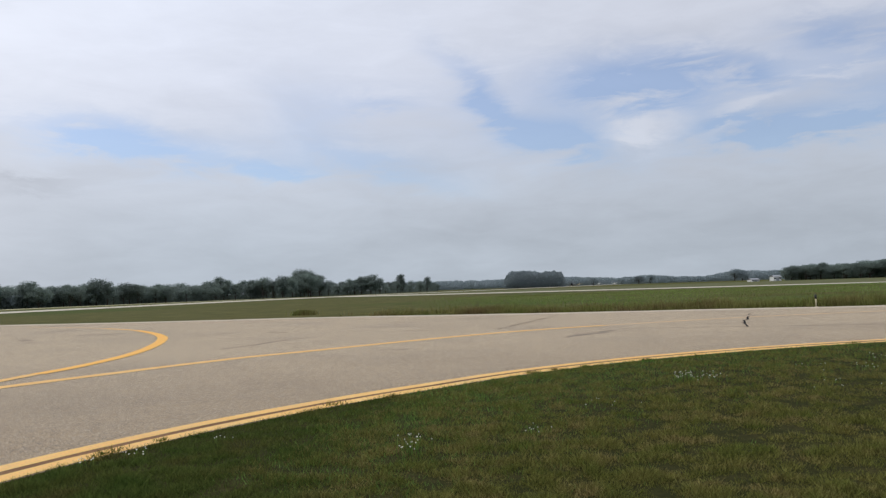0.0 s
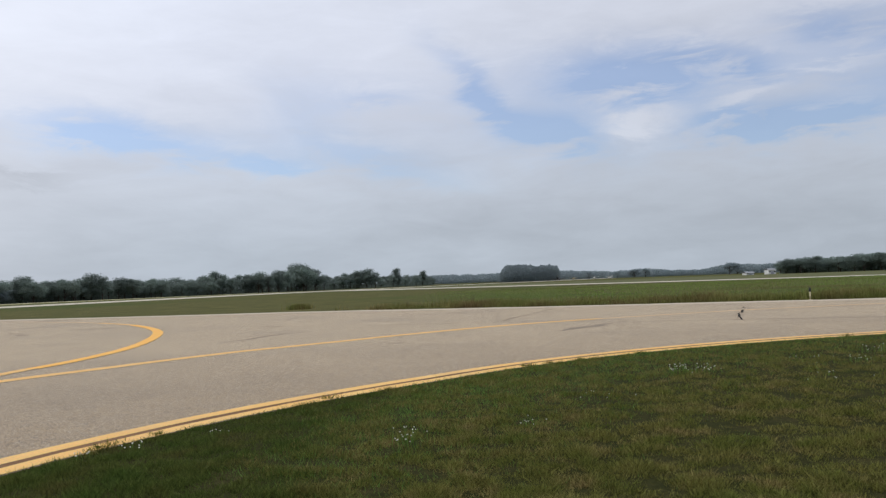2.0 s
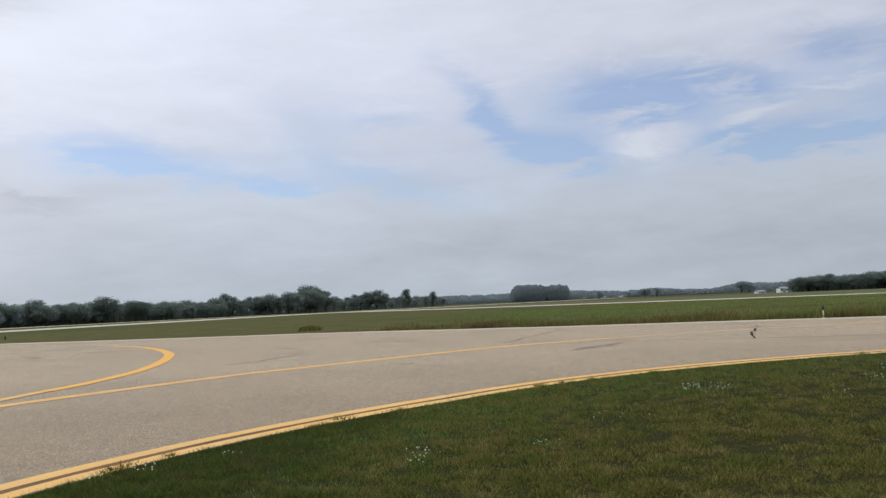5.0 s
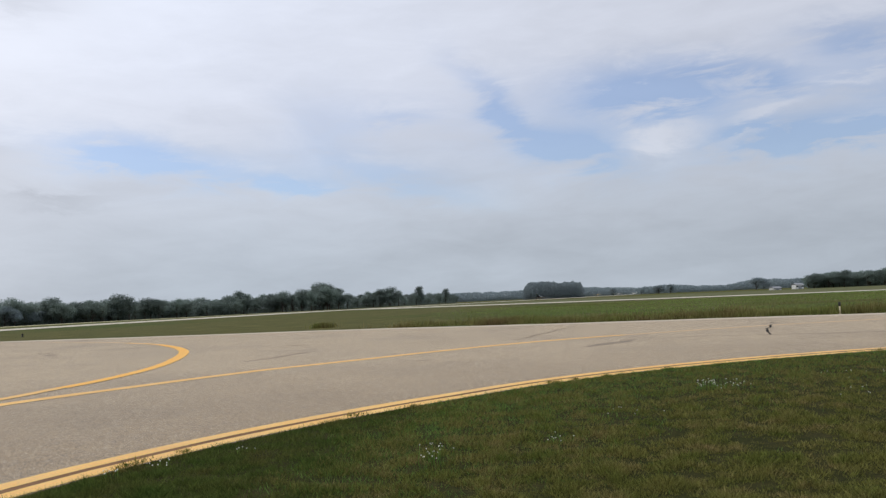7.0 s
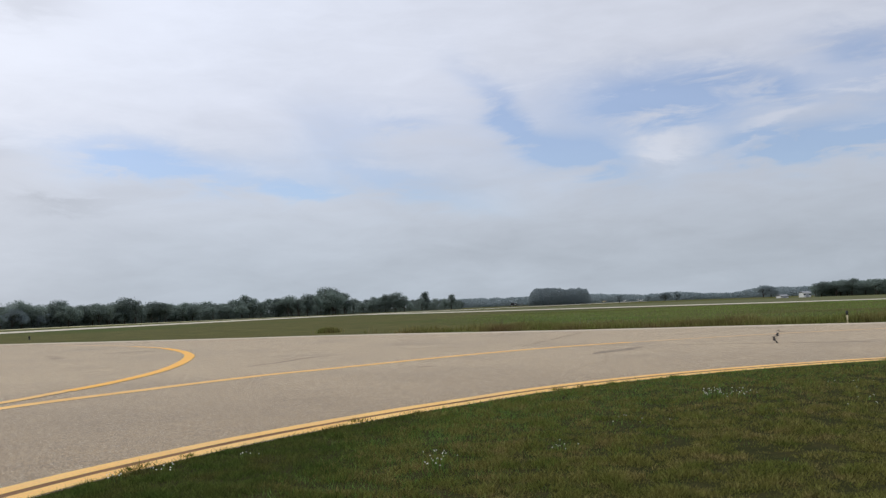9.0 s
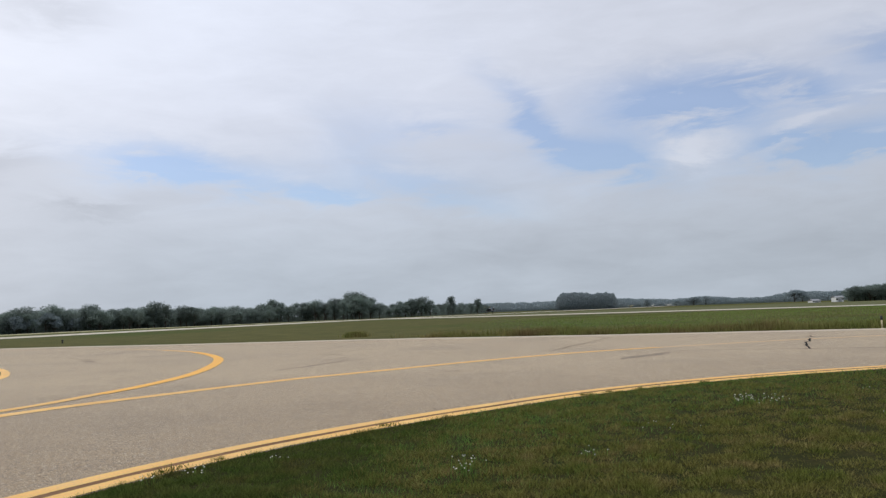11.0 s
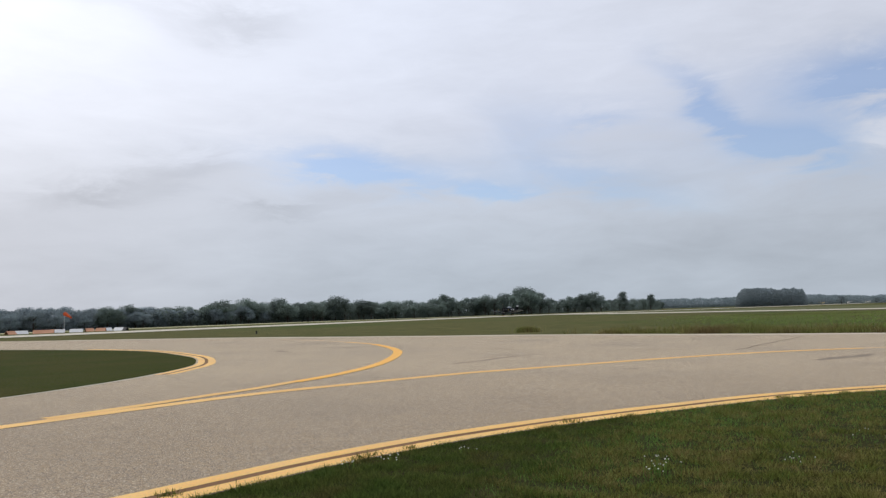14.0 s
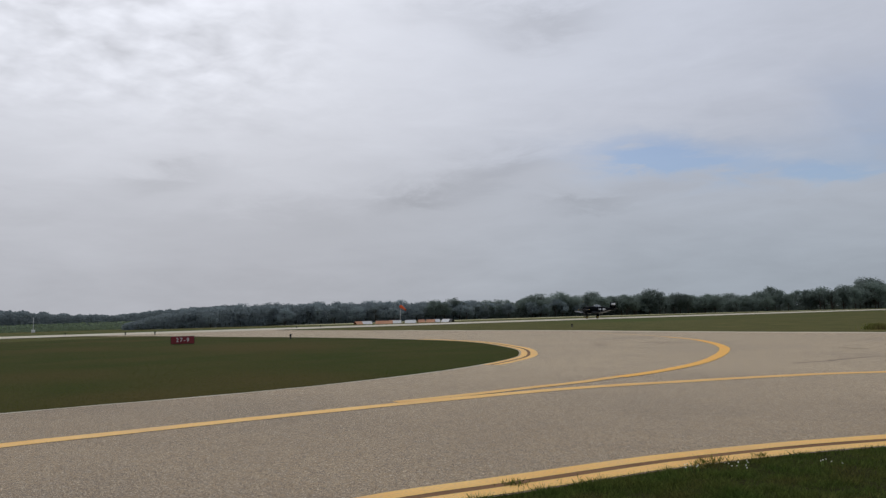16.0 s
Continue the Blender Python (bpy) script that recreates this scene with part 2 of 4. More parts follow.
M_DEEPYELLOW = material("fresh_yellow_paint", (0.92, 0.45, 0.045), (0.95, 0.50, 0.06), 1.2, 0.7, 0.2, grain=(0.58, 0.36, 0.13), grain_scale=34.0, grain_amount=0.3)
M_PALEYELLOW = material("faded_yellow_paint", (0.82, 0.46, 0.115), (0.88, 0.53, 0.15), 1.2, 0.75, 0.2, grain=(0.52, 0.36, 0.19), grain_scale=35.0, grain_amount=0.45)
M_GHOSTYELLOW = material("worn_yellow_paint", (0.68, 0.45, 0.21), (0.73, 0.49, 0.23), 1.2, 0.8, 0.2, grain=(0.45, 0.35, 0.25), grain_scale=35.0, grain_amount=0.7)
M_TAR = material("crack_tar", (0.012, 0.010, 0.009), (0.026, 0.022, 0.019), 6.0, 0.8, gloss=0.05)
M_SCUFF = material("rubber_scuff", (0.235, 0.192, 0.145), (0.30, 0.248, 0.19), 1.5, 0.9, gloss=0.1)
# leaf and shrub colours lifted paler and bluer: distance haze mixed into the base colour
M_HAZYLEAF = material("leaf", (0.186, 0.236, 0.208), (0.224, 0.270, 0.238), 0.4, 0.85, island=0.12, objrand=0.3, translucent=0.62, gloss=0.1)
M_HAZIERLEAF = material("haze_tinted_leaf", (0.275, 0.330, 0.345), (0.305, 0.358, 0.372), 0.1, 0.9, island=0.06, objrand=0.2, translucent=0.5, gloss=0.0)
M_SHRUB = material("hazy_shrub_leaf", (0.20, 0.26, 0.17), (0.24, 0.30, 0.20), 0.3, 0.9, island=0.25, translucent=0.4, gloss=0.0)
M_BARK = material("bark", (0.05, 0.04, 0.03), (0.09, 0.075, 0.06), 3.0, 0.9)
M_NAVY = material("navy_paint", (0.0015, 0.002, 0.003), (0.003, 0.004, 0.006), 1.5, 0.4, gloss=0.04)
M_NAVYGLOSS = material("glossy_navy_paint", (0.003, 0.004, 0.006), (0.005, 0.006, 0.009), 1.5, 0.3, gloss=0.2)
M_WHITE = material("white_paint", (0.74, 0.74, 0.72), (0.82, 0.82, 0.80), 2.0, 0.5)
M_STEEL = material("dark_steel", (0.04, 0.04, 0.042), (0.07, 0.07, 0.07), 4.0, 0.4, metal=0.6)
M_RUBBER = material("tyre_rubber", (0.018, 0.018, 0.018), (0.03, 0.03, 0.03), 5.0, 0.85)
# bright base colour stands in for the sky's glints on the canopy
M_GLASS = material("glint_tinted_canopy", (0.30, 0.33, 0.36), (0.38, 0.41, 0.44), 2.0, 0.08, gloss=0.8)
M_MARK = material("grey_white_marking", (0.62, 0.63, 0.63), (0.70, 0.70, 0.69), 2.0, 0.6)
M_CREAMPOST = material("cream_post", (0.62, 0.54, 0.34), (0.70, 0.62, 0.42), 4.0, 0.6)
M_TIPS = material("blade_tip_yellow", (0.6, 0.42, 0.05), (0.65, 0.46, 0.06), 2.0, 0.5)
M_RED = material("red_sign_face", (0.19, 0.014, 0.02), (0.24, 0.02, 0.026), 2.0, 0.5)
M_BLACK = material("black_plastic", (0.012, 0.012, 0.012), (0.025, 0.025, 0.025), 4.0, 0.6)
M_ORANGE = material("orange_fabric", (0.68, 0.11, 0.03), (0.78, 0.16, 0.05), 2.0, 0.8, translucent=0.3)
M_ORANGEPANEL = material("faded_orange_panel", (0.58, 0.27, 0.15), (0.66, 0.34, 0.2), 1.0, 0.7)
M_PETAL = material("white_petal", (0.72, 0.70, 0.58), (0.82, 0.80, 0.70), 5.0, 0.7)
M_ROOF = material("grey_roof", (0.30, 0.31, 0.33), (0.38, 0.39, 0.41), 1.0, 0.6)
M_CROP = material("ripe_field", (0.40, 0.39, 0.19), (0.47, 0.45, 0.24), 0.05, 0.95)
M_MEADOW = material("pale_meadow", (0.108, 0.118, 0.052), (0.150, 0.150, 0.076), 0.05, 0.95, gloss=0.03)
M_PANE = material("dark_window", (0.03, 0.035, 0.04), (0.05, 0.055, 0.06), 2.0, 0.1)


# ---------------------------------------------------------------- mesh helpers
def smooth01(v, lo, hi):
    t = np.clip((np.asarray(v, float) - lo) / (hi - lo), 0, 1)
    return t * t * (3 - 2 * t)


def soft(v, w=20.0):
    return w * np.logaddexp(0, np.asarray(v, float) / w)


RUN = Vector((math.sin(radians(20)), math.cos(radians(20)), 0))   # along the runway, away
NRM = Vector((-RUN.y, RUN.x, 0))                                    # across it, beyond


def along(s, p):
    """A place s metres along the runway and p metres across from the camera's foot."""
    return s * RUN.x + p * NRM.x, s * RUN.y + p * NRM.y


def terrain(x, y):
    x, y = np.asarray(x, float), np.asarray(y, float)
    p = x * NRM.x + y * NRM.y
    z = 0.02 * smooth01(p, 80, 118) * (1 - smooth01(p, 160, 260))
    z = z - 0.0045 * soft(x - 25) * smooth01(y, 60, 160)
    z = z - 1.6 * (1 - np.exp(-np.maximum(0, soft(y - 250) - 0.3) / 420.0))
    z = z - 0.004 * soft(-x - 150) * smooth01(y, -40, 120) * (1 - smooth01(y, 150, 330))
    return np.maximum(z, -3.2) - 0.03


def ground_z(x, y):
    return float(terrain(x, y))


def part(name, bm, mat, parent=None, label="", flat=False):
    me = bpy.data.meshes.new(name)
    bm.to_mesh(me)
    bm.free()
    me.materials.append(mat)
    if not flat:
        for f in me.polygons:
            f.use_smooth = True
    ob = new(name, me)
    if parent:
        ob.parent = parent
    if label:
        ob["label"] = label
    return ob


def pydata(name, verts, faces, mat, parent=None, label=""):
    me = bpy.data.meshes.new(name)
    me.from_pydata(verts, [], faces)
    me.materials.append(mat)
    ob = new(name, me)
    if parent:
        ob.parent = parent
    if label:
        ob["label"] = label
    return ob


def thing(name, m, label, category, group=""):
    e = new(name)
    e.empty_display_size = 0.2
    e.matrix_world = m
    return tagged(e, label, category, group)


def box(bm, x0, y0, z0, x1, y1, z1, bevel=0.0):
    r = bmesh.ops.create_cube(bm, size=1, matrix=Matrix.Translation(((x0 + x1) / 2, (y0 + y1) / 2, (z0 + z1) / 2)) @ Matrix.Diagonal((x1 - x0, y1 - y0, z1 - z0, 1)))
    if bevel:
        edges = list({e for v in r["verts"] for e in v.link_edges})
        bmesh.ops.bevel(bm, geom=edges, offset=bevel, segments=1, affect="EDGES")


def tube(bm, a, b, r0, r1, n=8):
    a, b = Vector(a), Vector(b)
    m = (b - a).to_track_quat("Z", "Y").to_matrix().to_4x4()
    bmesh.ops.create_cone(bm, cap_ends=True, segments=n, radius1=r0, radius2=max(r1, 1e-4), depth=(b - a).length, matrix=Matrix.Translation((a + b) / 2) @ m)


def loft(bm, rings, caps=True):
    rows = [[bm.verts.new(p) for p in ring] for ring in rings]
    n = len(rows[0])
    for a, b in zip(rows, rows[1:]):
        for i in range(n):
            bm.faces.new((a[i], a[(i + 1) % n], b[(i + 1) % n], b[i]))
    if caps:
        bm.faces.new(rows[0][::-1])
        bm.faces.new(rows[-1])
    bmesh.ops.recalc_face_normals(bm, faces=bm.faces)


def spline(points, step=0.6):
    """A smooth line through the points (Catmull-Rom)."""
    pts = [np.array(p, float) for p in points]
    pts = [2 * pts[0] - pts[1], *pts, 2 * pts[-1] - pts[-2]]
    out = []
    for a, b, c, d in zip(pts, pts[1:], pts[2:], pts[3:]):
        n = max(2, int(np.linalg.norm(c - b) / step))
        for i in range(n):
            t = i / n
            out.append(0.5 * (2 * b + (c - a) * t + (2 * a - 5 * b + 4 * c - d) * t * t + (3 * b - a - 3 * c + d) * t ** 3))
    out.append(pts[-2])
    return np.array(out)


def shifted(line, off):
    d = np.gradient(line, axis=0)
    d /= np.linalg.norm(d, axis=1)[:, None] + 1e-9
    return line + off * np.stack([d[:, 1], -d[:, 0]], 1)


def ribbon(name, line, off0, off1, z, mat, parent=None, wobble=0.0, label=""):
    """A flat band beside a line, to the right of its way, from off0 to off1 metres."""
    rnd = np.random.RandomState(len(line))
    w = wobble * rnd.uniform(-1, 1, (2, len(line)))
    a, b = shifted(line, off0) + 0, shifted(line, off1) + 0
    d = b - a
    d /= np.linalg.norm(d, axis=1)[:, None] + 1e-9
    a, b = a + d * w[0][:, None], b + d * w[1][:, None]
    n = len(line)
    v = [(*q, ground_z(*q) + z) for q in a] + [(*q, ground_z(*q) + z) for q in b]
    return pydata(name, v, [(i, n + i, n + i + 1, i + 1) for i in range(n - 1)], mat, parent, label)


def inside(poly, x, y):
    res = np.zeros(len(x), bool)
    for (x0, y0), (x1, y1) in zip(poly, np.roll(poly, -1, axis=0)):
        c = (y0 > y) != (y1 > y)
        res ^= c & (x < (x1 - x0) * (y - y0) / (y1 - y0 + 1e-12) + x0)
    return res


def blades(name, x, y, height, width, mat, seed, lean=0.5, label="", category="", z0=0.0):
    """One triangle a blade of grass, from arrays of places."""
    rnd = np.random.RandomState(seed)
    n = len(x)
    h = height * rnd.uniform(0.5, 1.3, n)
    a, b = rnd.uniform(0, 2 * np.pi, n), rnd.uniform(0, 2 * np.pi, n)
    z = terrain(x, y) + z0
    w = width * rnd.uniform(0.6, 1.3, n) / 2
    ln = h * lean * rnd.uniform(0.1, 1.4, n)
    co = np.empty((n, 3, 3))
    co[:, 0] = np.stack([x - w * np.cos(a), y - w * np.sin(a), z - 0.01], 1)
    co[:, 1] = np.stack([x + w * np.cos(a), y + w * np.sin(a), z - 0.01], 1)
    co[:, 2] = np.stack([x + ln * np.cos(b), y + ln * np.sin(b), z + h], 1)
    me = bpy.data.meshes.new(name)
    me.vertices.add(3 * n)
    me.vertices.foreach_set("co", co.ravel())
    me.loops.add(3 * n)
    me.loops.foreach_set("vertex_index", np.arange(3 * n))
    me.polygons.add(n)
    me.polygons.foreach_set("loop_start", np.arange(n) * 3)
    me.update()
    me.materials.append(mat)
    return tagged(new(name, me), label, category, kind="stuff")


# ---------------------------------------------------------------- ground, runway, taxiway
def graded(lo, hi, a, b, fine, ratio=1.25):
    core = list(np.arange(a, b + 0.01, fine))
    out, s = [], fine
    q = b
    while q < hi:
        s *= ratio
        q += s
        out.append(min(q, hi))
    pre, s, q = [], fine, a
    while q > lo:
        s *= ratio
        q -= s
        pre.append(max(q, lo))
    return np.array(pre[::-1] + core + out)


gx, gy = graded(-3500, 3500, -200, 200, 4.0), graded(-900, 4200, -40, 400, 4.0)
GX, GY = np.meshgrid(gx, gy)
GZ = terrain(GX, GY)
nx, ny = len(gx), len(gy)
tagged(pydata("ground", np.stack([GX.ravel(), GY.ravel(), GZ.ravel()], 1).tolist(),
              [(j * nx + i, j * nx + i + 1, (j + 1) * nx + i + 1, (j + 1) * nx + i) for j in range(ny - 1) for i in range(nx - 1)], M_SOIL),
       "mown green and tan airfield turf reaching the horizon", "ground", kind="structure")

EDGE = spline([(-6.45, -12), (-6.25, -4), (-6.0, 1), (-5.8, 3.7), (-5.45, 5.25), (-5.08, 6.08), (-4.45, 7.6), (-4.0, 8.5), (-3.44, 9.45), (-2.8, 10.35), (-2.02, 11.3),
               (-1.27, 12.13), (-0.41, 12.97), (0.59, 13.95), (1.72, 14.87), (2.97, 15.69), (4.29, 16.38), (5.72, 17.0), (7.18, 17.5), (8.65, 17.9), (10.1, 18.2),
               (18, 19.9), (35, 22.5), (60, 25), (120, 28)])
FAR_EDGE = spline([(120, 38), (60, 33.5), (36, 34.0), (20.8, 36.5), (17.4, 37.9), (12.5, 39.8), (6.8, 42.2), (0.4, 45.4), (-7.1, 49.4), (-15.4, 52.2), (-24, 55.2), (-35, 59.8), (-43, 61.9),
                   (-56, 65.0), (-75, 69.4), (-90, 73.2), (-100, 77.6)], 2.0)
ISLAND = spline([(-17.6, -20), (-16.8, 0), (-16.2, 6), (-15.6, 8.5), (-15.1, 10.6), (-14.8, 13.6), (-15.0, 17.6), (-15.9, 21.6), (-17.6, 25.5), (-22.0, 31.0),
                 (-31, 38.0), (-47.4, 43.6), (-66, 46.6), (-84, 49.5), (-104, 50.5)], 0.8)
GRASS_EDGE = shifted(EDGE, 0.61)
outline = np.concatenate([GRASS_EDGE, FAR_EDGE, [along(38, 122)], [along(5, 122)], ISLAND[::-1]])
bm = bmesh.new()
face = bm.faces.new([bm.verts.new((*q, 0)) for q in outline])
face.normal_update()
bmesh.ops.triangulate(bm, faces=[face])
for k in range(14):
    bmesh.ops.bisect_plane(bm, geom=bm.verts[:] + bm.edges[:] + bm.faces[:], plane_co=Vector((*along(0, 78 + 3.2 * k), 0)), plane_no=NRM)
for v in bm.verts:
    v.co.z = ground_z(v.co.x, v.co.y) + 0.025
bmesh.ops.recalc_face_normals(bm, faces=bm.faces)
if sum(f.normal.z for f in bm.faces) < 0:
    bmesh.ops.reverse_faces(bm, faces=bm.faces[:])
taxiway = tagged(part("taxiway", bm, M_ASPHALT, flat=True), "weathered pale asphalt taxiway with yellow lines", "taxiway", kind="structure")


def strip(name, p0, p1, s0, s1, mat, z, label, category, step=8.0):
    ss = np.arange(s0, s1 + 0.1, step)
    v = [(*along(s, p), ground_z(*along(s, p)) + z) for p in np.linspace(p0, p1, 5) for s in ss]
    n = len(ss)
    f = [(j * n + i, (j + 1) * n + i, (j + 1) * n + i + 1, j * n + i + 1) for j in range(4) for i in range(n - 1)]
    return tagged(pydata(name, v, f, mat), label, category, kind="structure")


runway = strip("runway", 116, 140, -260, 1300, M_RUNWAY, 0.06, "long pale concrete runway", "runway")
side = spline([along(225, 116), (0, 196), (36, 158), (76, 124), (140, 84), (260, 20)], 6.0)
side_taxiway = tagged(ribbon("side_taxiway", side, -8, 8, 0.05, M_RUNWAY), "pale taxiway crossing the far turf", "taxiway", kind="structure")
for near, far in ((9, 35), (35, 70), (70, 115), (115, 170)):
    tagged(ribbon("far_meadow", side, -far, -near, 0.05, M_MEADOW), "pale dry meadow beyond the far taxiway", "meadow", kind="structure")
strip("field_track", 184, 214, 70, 330, M_CROP, 0.05, "ripe straw-coloured field edge before the woods", "field")

ribbon("edge_line", EDGE, -0.075, 0.19, 0.031, M_YELLOW, taxiway, 0.008, "outer yellow edge line")
ribbon("edge_line", EDGE, 0.33, 0.59, 0.031, M_YELLOW, taxiway, 0.014, "inner yellow edge line, chipped")
ribbon("worn_strip", EDGE, 0.19, 0.33, 0.029, M_PRIMER, taxiway, 0.012, "dark brown worn paint between the edge lines")
CENTRE = spline([(-13.4, -12), (-12.75, 0), (-12.1, 4.2), (-11.72, 5.8), (-11.3, 7.5), (-10.74, 9.5), (-10.02, 11.75), (-9.3, 13.7), (-8.55, 15.3), (-7.5, 16.9), (-6.62, 18.25),
                 (-5.35, 19.95), (-4.4, 20.85), (-3.1, 22.1), (-1.56, 23.64), (0.19, 25.2), (2.17, 26.72), (4.31, 27.88), (6.55, 28.75), (8.93, 29.6), (11.45, 30.4), (14, 30.9),
                 (22, 31.6), (40, 31.0), (80, 32.0)], 0.25)
ribbon("centre_line", CENTRE[CENTRE[:, 1] < 15.2], -0.13, 0.30, 0.031, M_YELLOW, taxiway, 0.014, "yellow taxi guide line")
ribbon("centre_line", CENTRE[(CENTRE[:, 1] > 14.9) & (CENTRE[:, 0] < 6)], -0.14, 0.32, 0.0305, M_PALEYELLOW, taxiway, 0.016, "faded yellow taxi guide line")
ribbon("centre_line", CENTRE[CENTRE[:, 0] > 5.5], -0.12, 0.25, 0.030, M_GHOSTYELLOW, taxiway, 0.02, "nearly worn away end of the taxi guide line")
BRANCH = spline([(-10.5, 10.8), (-10.0, 12.8), (-9.66, 14.5), (-9.45, 15.4), (-9.33, 16.3), (-9.25, 17.4), (-9.1, 19.0), (-9.12, 20.7), (-9.25, 22.5), (-9.65, 24.8), (-10.2, 27.1), (-10.9, 29.5), (-11.8, 32.0),
                 (-13.2, 35.0), (-14.9, 38.0), (-16.4, 40.3), (-18.3, 42.6), (-21.8, 46.5), (-24.8, 49.1), (-28, 51.6)], 0.25)
ribbon("lead_off_line", BRANCH[BRANCH[:, 1] < 17.7] + (-0.05, 0.0), -0.18, 0.17, 0.0345, M_PALEYELLOW, taxiway, 0.016, "older faded start of the lead-off line")
ribbon("lead_off_line", BRANCH[(BRANCH[:, 1] > 17.3) & (BRANCH[:, 1] < 39.5)], -0.195, 0.195, 0.035, M_DEEPYELLOW, taxiway, 0.014, "curved yellow lead-off line")
ribbon("lead_off_line", BRANCH[(BRANCH[:, 1] > 39.0) & (BRANCH[:, 1] < 44)], -0.17, 0.17, 0.0345, M_PALEYELLOW, taxiway, 0.03, "faded end of the lead-off line")
ribbon("lead_off_line", BRANCH[BRANCH[:, 1] > 43.5], -0.15, 0.15, 0.034, M_GHOSTYELLOW, taxiway, 0.03, "nearly worn away end of the lead-off line")
ribbon("pale_edge", FAR_EDGE[(FAR_EDGE[:, 0] < 70) & (FAR_EDGE[:, 0] > -60)], -1.5, 0.1, 0.029, M_PALEEDGE, taxiway, 0.18, "pale sandy far edge of the pavement")
tip = ISLAND[(ISLAND[:, 1] > 20) & (ISLAND[:, 0] > -36)]
ribbon("island_line", tip, 0.08, 0.33, 0.031, M_YELLOW, taxiway, 0.01, "yellow line round the grass tip")
ribbon("worn_strip", tip, 0.33, 0.46, 0.029, M_PRIMER, taxiway, 0.01, "brown worn paint between the island lines")
ribbon("island_line", tip, 0.46, 0.74, 0.031, M_YELLOW, taxiway, 0.01, "outer yellow line round the grass tip")

edge_strip = ISLAND[(ISLAND[:, 1] < 21) & (ISLAND[:, 1] > -16)]
ribbon("pale_edge", edge_strip, 0.0, 0.11, 0.029, M_RUNWAY, taxiway, 0.02, "pale crumbling pavement edge")


def wander(a, b, n, amount, seed):
    rnd = np.random.RandomState(seed)
    t = np.linspace(0, 1, n)[:, None]
    q = np.array(a) * (1 - t) + np.array(b) * t
    return q + rnd.uniform(-amount, amount, q.shape)


crack = np.array([(9.65, 24.64), (9.95, 25.5), (10.18, 26.31), (10.35, 26.7), (10.65, 27.42), (10.9, 28.2), (11.28, 28.76), (11.7, 29.9), (12.08, 30.72)])
ribbon("tar_crack", crack, -0.03, 0.03, 0.036, M_TAR, taxiway, 0.02)
ribbon("tar_crack", np.array([(12.9, 32.1), (12.60, 31.73), (12.75, 32.5), (13.11, 33.20)]), -0.03, 0.03, 0.036, M_TAR, taxiway, 0.015)
ribbon("tar_crack", wander((1.88, 28.28), (5.56, 38.56), 14, 0.05, 3), -0.02, 0.02, 0.036, M_TAR, taxiway, 0.015)
ribbon("tar_crack", wander((-7.57, 32.33), (-6.48, 31.64), 6, 0.03, 4), -0.05, 0.05, 0.036, M_TAR, taxiway, 0.02)
ribbon("tar_crack", wander((-2.86, 30.09), (0.44, 29.0), 9, 0.05, 6), -0.025, 0.025, 0.036, M_TAR, taxiway, 0.02)
ribbon("tar_crack", wander((-20.16, 35.75), (-19.0, 35.0), 6, 0.06, 8), -0.03, 0.03, 0.036, M_TAR, taxiway, 0.03)
ribbon("tyre_curve", spline([(-6.82, 23.35), (-6.27, 24.42), (-5.87, 25.83), (-5.36, 27.08), (-4.65, 27.58)], 0.3), -0.1, 0.1, 0.028, M_SCUFF, taxiway, 0.05)
for i, (a, b, w) in enumerate([((3.52, 22.91), (5.25, 24.68), 0.12), ((3.8, 23.55), (5.6, 25.42), 0.1), ((-18.6, 33.9), (-17.9, 33.0), 0.22), ((-17.6, 36.4), (-15.4, 36.9), 0.2),
                               ((5.96, 26.2), (9.31, 24.89), 0.07), ((9.31, 24.89), (14.5, 23.0), 0.13), ((-1.4, 20.5), (-1.1, 20.7), 0.07)]):
    ribbon("rubber_scuff", wander(a, b, 16, 0.05, 20 + i), -w, w, 0.028, M_SCUFF, taxiway, 0.06)

# ---------------------------------------------------------------- grass
near_poly = np.concatenate([GRASS_EDGE[EDGE[:, 1] > -8], [(60, -8)]])
rnd = np.random.RandomState(5)


def polar(n, r0, r1, a0, a1, power=1.0):
    r = r0 * (r1 / r0) ** rnd.uniform(0, 1, n)
    a = np.radians(rnd.uniform(a0, a1, n))
    return -r * np.sin(a), r * np.cos(a)


def turf(name, poly, mat, z, label):
    bm = bmesh.new()
    f = bm.faces.new([bm.verts.new((*q, 0)) for q in poly])
    f.normal_update()
    bmesh.ops.triangulate(bm, faces=[f])
    for v in bm.verts:
        v.co.z = ground_z(v.co.x, v.co.y) + z
    bmesh.ops.recalc_face_normals(bm, faces=bm.faces)
    if sum(f.normal.z for f in bm.faces) < 0:
        bmesh.ops.reverse_faces(bm, faces=bm.faces[:])
    return tagged(part(name, bm, mat, flat=True), label, "lawn", kind="structure")


ISLAND_POLY = np.concatenate([ISLAND[ISLAND[:, 0] > -86], [(-86, 49.5), (-86, -20)]])
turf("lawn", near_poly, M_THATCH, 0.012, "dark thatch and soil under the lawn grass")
turf("island_lawn", ISLAND_POLY, M_ISLANDSOIL, 0.012, "dark mown turf of the taxiway island")


def tufted(x, y, scale):
    return np.array([noise.noise((a * scale, b * scale, 2.0)) + 0.5 * noise.noise((a * scale * 2.7, b * scale * 2.7, 5.0)) for a, b in zip(x, y)])


